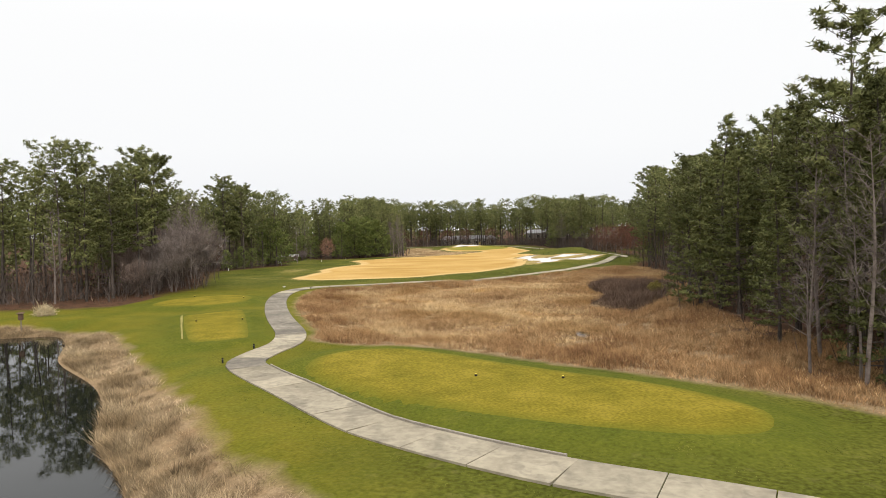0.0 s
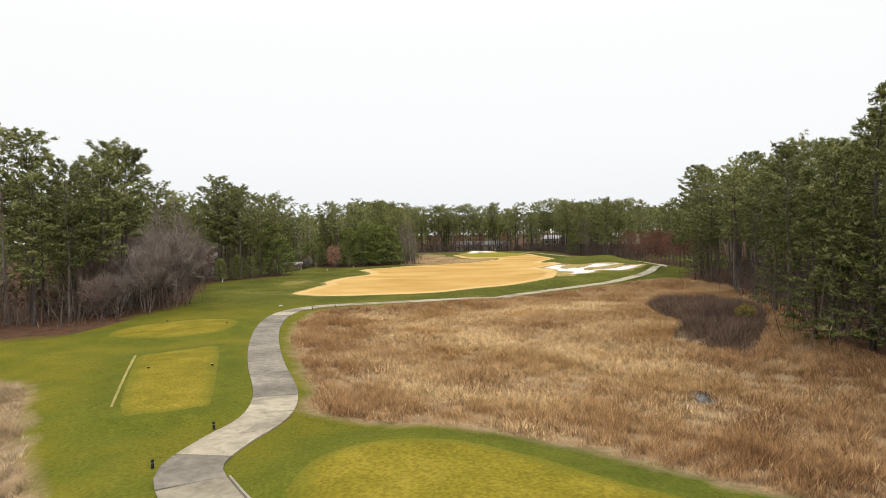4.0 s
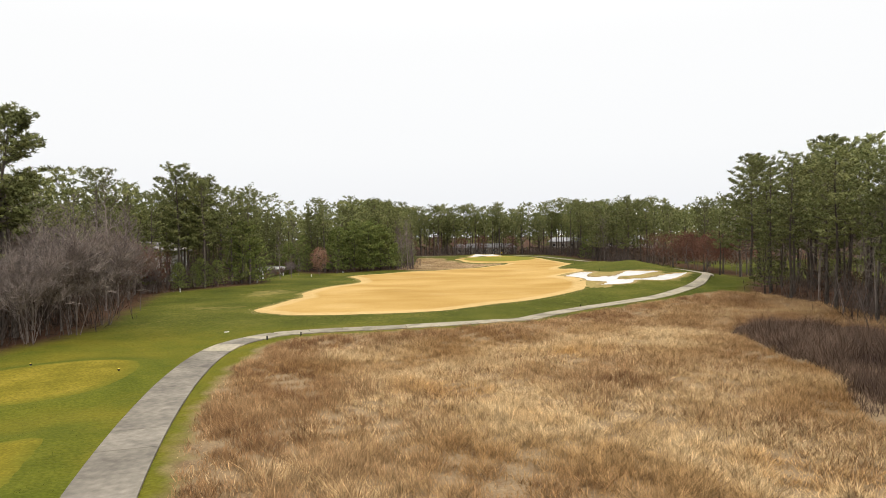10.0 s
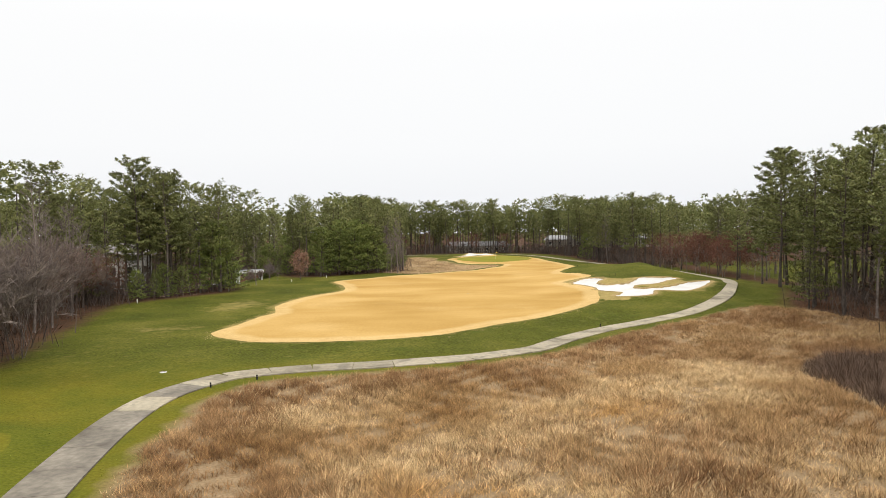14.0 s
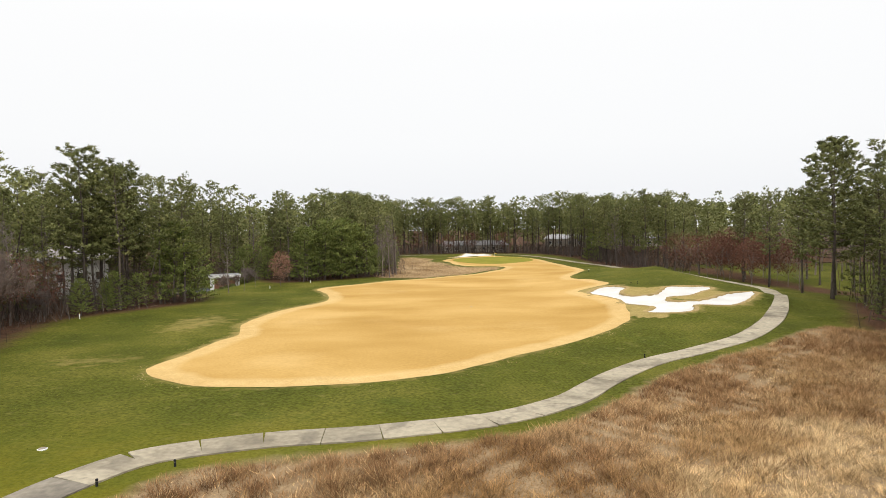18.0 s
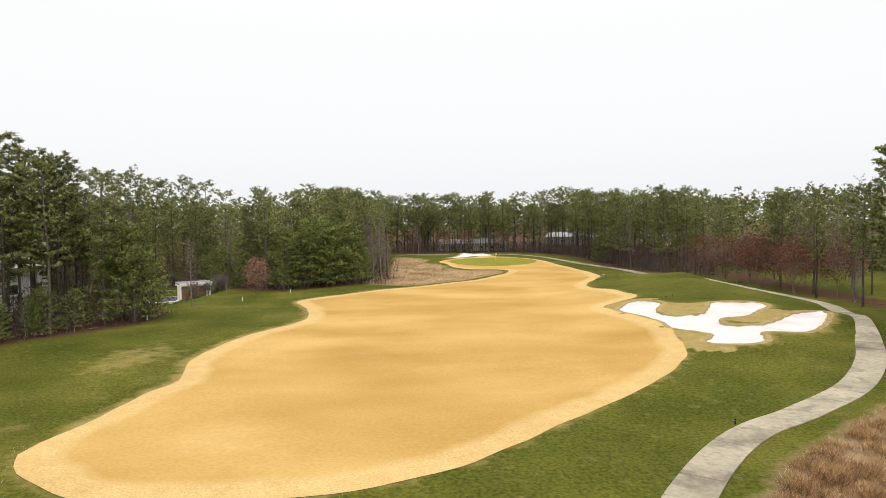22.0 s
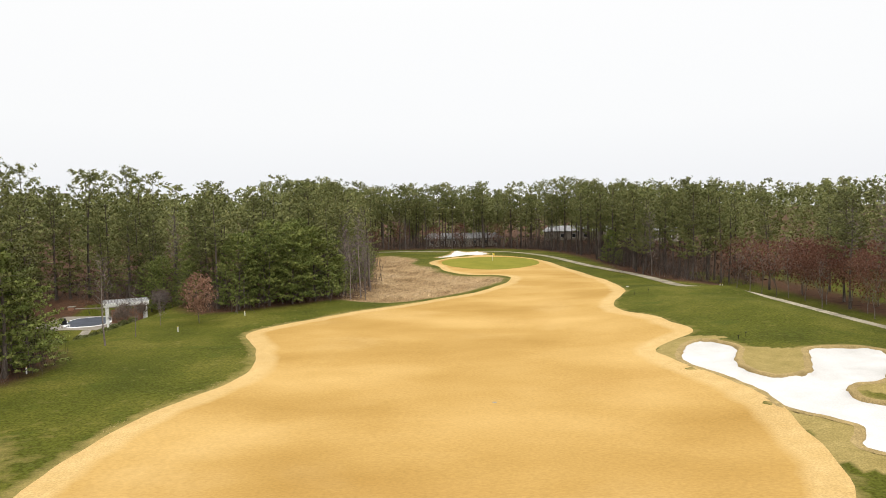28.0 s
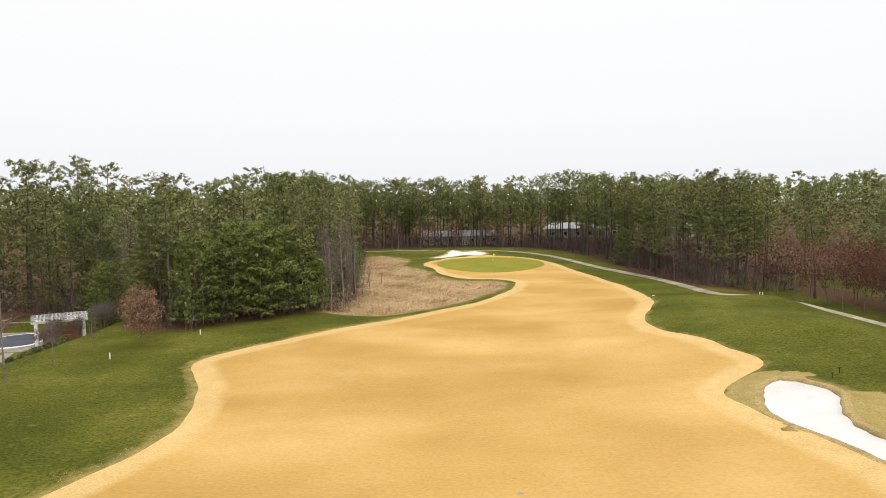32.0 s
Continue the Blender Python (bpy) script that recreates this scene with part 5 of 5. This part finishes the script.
def at_ground(x, y, turn=0.0, lift=0.0):
    return pose(x, y, ground_at(x, y) + lift, 0, 0, turn)


def series(maker, spots, group):
    first = maker()
    for i, (x, y, turn) in enumerate(spots):
        if i == 0:
            first.matrix_basis = at_ground(x, y, turn)
            tagged(first, group=group)
        else:
            copy_thing(first, at_ground(x, y, turn))


def path_post():
    root = thing("path_post", "short black post beside the cart path", "post")
    part("shaft", lathe([(0.055, -0.15), (0.055, 0.25), (0.052, 0.27)]).mesh("shaft", M_BLACK), root)
    part("cap", lathe([(0.06, 0.27), (0.063, 0.29), (0.055, 0.325), (0.02, 0.34)]).mesh("cap", M_BLACK), root)
    part("band", lathe([(0.058, 0.215), (0.058, 0.23)]).mesh("band", M_KERB), root, "pale band")
    return root


series(path_post, [(-14.3, 39.2, 0), (-13.9, 43.9, 0), (-21.8, 91.9, 0), (-19.5, 94.2, 0), (9.6, 120.3, 0)], "path posts")


def tee_marker():
    root = thing("tee_marker", "small black and yellow tee marker ball", "tee marker")
    part("ball", lathe([(0.02, 0.05), (0.055, 0.07), (0.078, 0.11), (0.074, 0.15), (0.05, 0.185), (0.015, 0.2)]).mesh("ball", M_BLACK, True), root)
    part("top", lathe([(0.058, 0.18), (0.045, 0.205), (0.012, 0.215)]).mesh("top", M_YELLOW, True), root, "yellow top")
    part("spike", lathe([(0.012, -0.1), (0.015, 0.08)], 6).mesh("spike", M_SILVER), root)
    return root


series(tee_marker, [(1.6, 32.7, 0), (6.0, 32.1, 0), (-23.2, 55.8, 0), (-19.1, 56.1, 0), (-33.6, 79.3, 0), (-26.8, 77.9, 0)], "tee markers")


def boundary_stake():
    root = thing("boundary_stake", "slim white stake on the edge of the rough", "stake")
    sh = Shape()
    sh.box(-0.045, 0.045, -0.045, 0.045, -0.2, 0.62)
    part("shaft", sh.mesh("shaft", M_WHITE), root)
    tip = Shape()
    tip.add([(-0.045, -0.045, 0.62), (0.045, -0.045, 0.62), (0.045, 0.045, 0.62), (-0.045, 0.045, 0.62), (0, 0, 0.7)], [(0, 1, 4), (1, 2, 4), (2, 3, 4), (3, 0, 4)])
    part("tip", tip.mesh("tip", M_YELLOW), root, "yellow painted tip")
    return root


series(boundary_stake, [(-54.3, 144.8, 0), (-47.3, 163.4, 10), (-41.7, 184.4, 0), (-36.6, 195.6, 0), (41.5, 215.8, 0), (42.1, 216.1, 0)], "boundary stakes")


def sprinkler():
    root = thing("sprinkler_box", "round pale irrigation cover flush in the grass", "cover")
    part("lid", lathe([(0.20, -0.05), (0.20, 0.05), (0.17, 0.065)]).mesh("lid", M_KERB), root)
    part("rim", lathe([(0.23, -0.05), (0.23, 0.035), (0.205, 0.045)]).mesh("rim", M_WHITE), root)
    return root


series(sprinkler, [(-27.1, 96.4, 0), (-4.5, 151.5, 0), (24.6, 214.5, 0)], "irrigation covers")


def rake():
    root = thing("bunker_rake", "black bunker rake standing in the rough", "rake")
    sh = Shape()
    sh.tube([(0, 0, -0.1), (0.03, 0.01, 0.42)], [0.03, 0.025], 6, True)
    part("shaft", sh.mesh("shaft", M_BLACK), root)
    head = Shape()
    head.box(-0.06, 0.12, -0.02, 0.05, 0.38, 0.45)
    part("head", head.mesh("head", M_BLACK), root)
    return root


series(rake, [(21.2, 166.6, 20), (22.6, 167.9, 200), (21.8, 201.5, 60), (24.2, 202.4, 10)], "bunker rakes")

flag = thing("flagstick", "white flagstick with a small yellow flag on the green", "flagstick", at_ground(6.4, 276, 0, 0.1))
part("pole", lathe([(0.02, -0.1), (0.02, 2.2)], 8).mesh("pole", M_WHITE), flag)
fl = Shape()
fl.add([(0, 0.012, 2.15), (0.30, 0.05, 2.1), (0.55, -0.03, 2.08), (0.55, -0.03, 1.78), (0.30, 0.05, 1.76), (0, 0.012, 1.75), (0, -0.012, 2.15), (0.30, 0.03, 2.1), (0.55, -0.045, 2.08), (0.55, -0.045, 1.78), (0.30, 0.03, 1.76), (0, -0.012, 1.75)],
       [(0, 1, 4, 5), (1, 2, 3, 4), (11, 10, 7, 6), (10, 9, 8, 7)])
part("cloth", fl.mesh("cloth", M_YELLOW), flag)

# duck box on a post by the pond
box = thing("nest_box", "dark brown nest box on a grey post by the pond", "nest box", at_ground(-41.2, 58.3, 15))
sh = Shape()
sh.tube([(0, 0, -0.5), (0, 0, 1.2)], [0.05, 0.05], 8, True)
part("post", sh.mesh("post", M_TWIG), box)
part("house", bevelled((0.36, 0.34, 0.55), 0.02, M_BRIAR, "house", (0, 0, 1.5)), box)
roof = Shape()
roof.add([(-0.3, -0.3, 1.8), (0.3, -0.3, 1.8), (0.3, 0.28, 1.9), (-0.3, 0.28, 1.9), (-0.3, -0.3, 1.84), (0.3, -0.3, 1.84), (0.3, 0.28, 1.94), (-0.3, 0.28, 1.94)],
         [(0, 3, 2, 1), (4, 5, 6, 7), (0, 1, 5, 4), (1, 2, 6, 5), (2, 3, 7, 6), (3, 0, 4, 7)])
part("roof", roof.mesh("roof", M_BRIAR), box)

# pampas tuft by the woods
prng2 = np.random.default_rng(12)
pc = prng2.normal(size=(260, 3)) * np.array([0.16, 0.16, 0.12])
pampas = thing("pampas_grass", "round tuft of pale pampas grass", "grass tuft", at_ground(-43.8, 65.5))
part("blades", triangles_mesh("blades", tufts(prng2, pc, np.tile([0, 0, 0.8], (260, 1)), np.full(260, 0.85), 6, 0.022), M_PAMPAS), pampas)


tuft = thing("yellow_shrub", "low yellow-green shrub at the edge of the briars", "shrub", at_ground(24.7, 79.9))
part("leaves", triangles_mesh("leaves", leafy(83, 1.5, 1.0, 500, 0.16, 0.0), material("yellow_leaves", [(0.19, 0.16, 0.04), (0.30, 0.25, 0.08)], 1.0, 0.9, 0, (5, 0.3), islands=0.4, thin=0.3)), tuft)

# ---- pergola, pool and garden walk beyond the crest ----
LOTZ = -1.3


def slab_object(name, corners, z, thick, mat, label, category):
    sh = Shape()
    n = len(corners)
    sh.add([(x, y, z) for x, y in corners] + [(x, y, z - thick) for x, y in corners],
           [tuple(range(n)), tuple(range(2 * n - 1, n - 1, -1))] + [((i + 1) % n, i, n + i, n + (i + 1) % n) for i in range(n)])
    ob = tagged(new(name, sh.mesh(name, mat)), label, category, kind="structure")
    return ob


M_COVER = material("pool_cover_sheet", [(0.045, 0.05, 0.062), (0.075, 0.082, 0.10)], 0.5, 0.6, 0.2, (3, 0.2), gloss=0.2)
slab_object("pool_deck", [(-58.6, 196.5), (-57.8, 204), (-60, 210.8), (-70.5, 212), (-70, 200), (-66.5, 196.8)], LOTZ + 0.13, 0.3, M_KERB, "pale concrete deck round the covered pool", "deck")
slab_object("garden_walk", [(-57.2, 187.8), (-56.2, 188.4), (-59.2, 196.4), (-60.4, 196.2)], LOTZ + 0.12, 0.3, M_KERB, "pale concrete garden walk to the pool deck", "path")
pool = thing("swimming_pool", "oval swimming pool under a dark grey-blue winter cover", "pool", pose(-63.4, 203.4, LOTZ + 0.13, 0, 0, 20))
oval = [(3.0 * math.copysign(abs(math.cos(a)) ** 0.7, math.cos(a)), 4.4 * math.copysign(abs(math.sin(a)) ** 0.7, math.sin(a))) for a in np.linspace(0, math.tau, 41)[:-1]]
cover_sheet, rim_ring = Shape(), Shape()
cover_sheet.add([(x, y, 0.09) for x, y in oval] + [(x * 0.6, y * 0.6, 0.03) for x, y in oval] + [(x, y, -0.1) for x, y in oval],
                [(i, (i + 1) % 40, 40 + (i + 1) % 40, 40 + i) for i in range(40)] + [tuple(range(40, 80))] + [(80 + i, 80 + (i + 1) % 40, (i + 1) % 40, i) for i in range(40)])
rim_ring.add([(x * k, y * k, z) for k, z in ((1.0, 0.02), (1.01, 0.06), (1.10, 0.06), (1.11, 0.0)) for x, y in oval],
             [(r * 40 + i, r * 40 + (i + 1) % 40, (r + 1) * 40 + (i + 1) % 40, (r + 1) * 40 + i) for r in range(3) for i in range(40)])
part("cover", cover_sheet.mesh("cover", M_COVER), pool, "dark grey-blue cover sheet")
part("coping", rim_ring.mesh("coping", M_WHITE), pool)
lounger = thing("sun_lounger", "white plastic sun lounger on the pool deck", "lounger", pose(-64.4, 198.6, LOTZ + 0.13, 0, 0, 70))
part("bed", bevelled((1.3, 0.62, 0.06), 0.02, M_WHITE, "bed", (0.1, 0, 0.34)), lounger)
back = part("backrest", bevelled((0.7, 0.62, 0.06), 0.02, M_WHITE, "backrest"), lounger, "", pose(-0.75, 0, 0.56, 0, 42, 0))
for lx in (-0.45, 0.65):
    for ly in (-0.26, 0.26):
        part("leg", bevelled((0.06, 0.05, 0.33), 0.01, M_WHITE, "leg", (lx, ly, 0.165)), lounger)
grill = thing("grill", "dark covered grill beside the pool", "grill", pose(-65.9, 200.6, LOTZ + 0.13, 0, 0, 30))
part("cabinet", bevelled((1.2, 0.6, 0.75), 0.04, M_BLACK, "cabinet", (0, 0, 0.4)), grill)
part("hood", bevelled((1.0, 0.55, 0.36), 0.12, M_BLACK, "hood", (0, 0, 0.92)), grill)
pav = thing("pergola", "white garden pergola with a slatted roof over a brick counter", "pergola", pose(-56.6, 201.6, LOTZ, 0, 0, 30))
for px_ in (-2.6, 2.6):
    for py_ in (-1.5, 1.5):
        part("column", bevelled((0.36, 0.36, 3.1), 0.03, M_WHITE, "column", (px_, py_, 1.55)), pav)
for py_ in (-1.5, 1.5):
    part("beam", bevelled((6.2, 0.16, 0.34), 0.02, M_WHITE, "beam", (0, py_, 3.2)), pav)
for k in range(15):
    part("slat", bevelled((0.14, 4.4, 0.30), 0.015, M_WHITE if k % 4 else M_ROOF, "slat", (-2.94 + 0.42 * k, 0, 3.5)), pav)
for k in range(6):
    part("batten", bevelled((6.3, 0.10, 0.06), 0.01, M_ROOF, "batten", (0, -1.9 + 0.76 * k, 3.69)), pav)
part("back_wall", bevelled((4.6, 0.2, 2.2), 0.02, M_BRICK, "back_wall", (0.3, 1.5, 1.1)), pav)
part("counter", bevelled((2.2, 0.5, 1.0), 0.03, M_BRICK, "counter", (0.2, 0.6, 0.5)), pav)


def brick_pier():
    root = thing("brick_pier", "red-brown brick pier with a pale cap", "pier")
    part("shaft", bevelled((0.9, 0.9, 1.25), 0.02, M_BRICK, "shaft", (0, 0, 0.62)), root)
    part("cap", bevelled((1.05, 1.05, 0.14), 0.03, M_KERB, "cap", (0, 0, 1.31)), root)
    return root


pier = brick_pier()
pier.matrix_basis = pose(-71.2, 212.4, LOTZ, 0, 0, 8)
tagged(pier, group="brick piers")
copy_thing(pier, pose(-60.8, 213.6, LOTZ, 0, 0, 8))
wall = thing("garden_wall", "long low brick wall behind the pool deck", "wall", pose(-66, 213, LOTZ, 0, 0, 8))
part("course", bevelled((9.5, 0.35, 0.9), 0.02, M_BRICK, "course", (0, 0, 0.45)), wall)
part("coping", bevelled((9.7, 0.5, 0.1), 0.02, M_KERB, "coping", (0, 0, 0.95)), wall)


for x, y, s_ in ((-54.5, 195, 0.42), (-55.5, 199, 0.5), (-53.5, 200, 0.45), (-52, 203, 0.5), (-53, 206, 0.6)):
    plant(SHRUBS, x, y, s_, group="brush by the pergola")
for x, y, s_ in ((-54, 209, 0.75), (-51, 212, 0.8), (-57, 211, 0.7), (-48.5, 205.5, 0.6)):
    plant(YOUNG_PINES, x, y, s_, group="young pines")
# low clipped hedge plants on the crest
hedge_mesh = triangles_mesh("leaves", leafy(81, 1.0, 0.65, 420, 0.16, 0.0), M_NEEDLE)
for i, (hx, hy) in enumerate(((-54.2, 184.5), (-54.4, 186.2), (-54.2, 188), (-53.8, 189.8), (-53.4, 191.6), (-53, 193.4), (-52.6, 195.2), (-56.2, 183.4), (-58, 184.2), (-60, 185))):
    hb = thing("hedge_shrub", "small dark evergreen shrub along the crest", "shrub", at_ground(hx, hy, i * 40, -0.15), "crest shrubs")
    part("leaves", hedge_mesh, hb)


# ---- low buildings behind the far pines ----
def long_building(m, length, depth_, height, label, bays, siding=M_SIDING, cover=M_ROOF):
    root = thing("clubhouse_building", label, "building", m)
    part("wall", bevelled((length, depth_, height), 0.04, siding, "wall", (0, 0, height / 2)), root)
    r = Shape()
    e, l2, d2 = 0.9, length / 2 + 0.9, depth_ / 2 + 0.9
    r.add([(-l2, -d2, height), (l2, -d2, height), (l2, d2, height), (-l2, d2, height), (-l2, -d2, height + 0.2), (l2, -d2, height + 0.2), (l2, d2, height + 0.2), (-l2, d2, height + 0.2),
           (-l2 + 2.5, 0, height + 2.2), (l2 - 2.5, 0, height + 2.2)],
          [(3, 2, 1, 0), (0, 1, 5, 4), (1, 2, 6, 5), (2, 3, 7, 6), (3, 0, 4, 7), (4, 5, 9, 8), (5, 6, 9), (6, 7, 8, 9), (7, 4, 8)])
    part("roof", r.mesh("roof", cover), root)
    for i in range(bays):
        x = -length / 2 + (i + 0.5) * length / bays
        w = part("window", bevelled((1.5, 0.12, 1.5), 0.02, M_WHITE, "window", (0, 0, 0)), root, "", pose(x, -depth_ / 2 - 0.02, height * 0.55))
        part("pane", bevelled((1.25, 0.06, 1.25), 0.01, M_GLASS, "pane", (0, -0.05, 0)), w)
    return root


long_building(pose(47, 352, ground_at(47, 352) + 2.2, 0, 0, -8), 26, 9, 3.4, "long low beige building with a pale roof behind pines", 6)
long_building(pose(68, 330, ground_at(68, 330) + 2.2, 0, 0, -35), 20, 9, 3.4, "low beige building with a pale roof among pines", 4)
long_building(pose(2, 362, ground_at(2, 362), 0, 0, 4), 30, 8, 3.2, "long low pale-roofed building seen between trunks", 7)
long_building(pose(-72, 168, ground_at(-72, 168), 0, 0, 62), 13, 8, 6.2, "pale house half hidden behind tall pines", 4, M_WHITE, M_GREYROOF)

# the patterns of the trees are no longer needed
for t in PROTOS:
    for o in (*t.children_recursive, t):
        bpy.data.objects.remove(o)
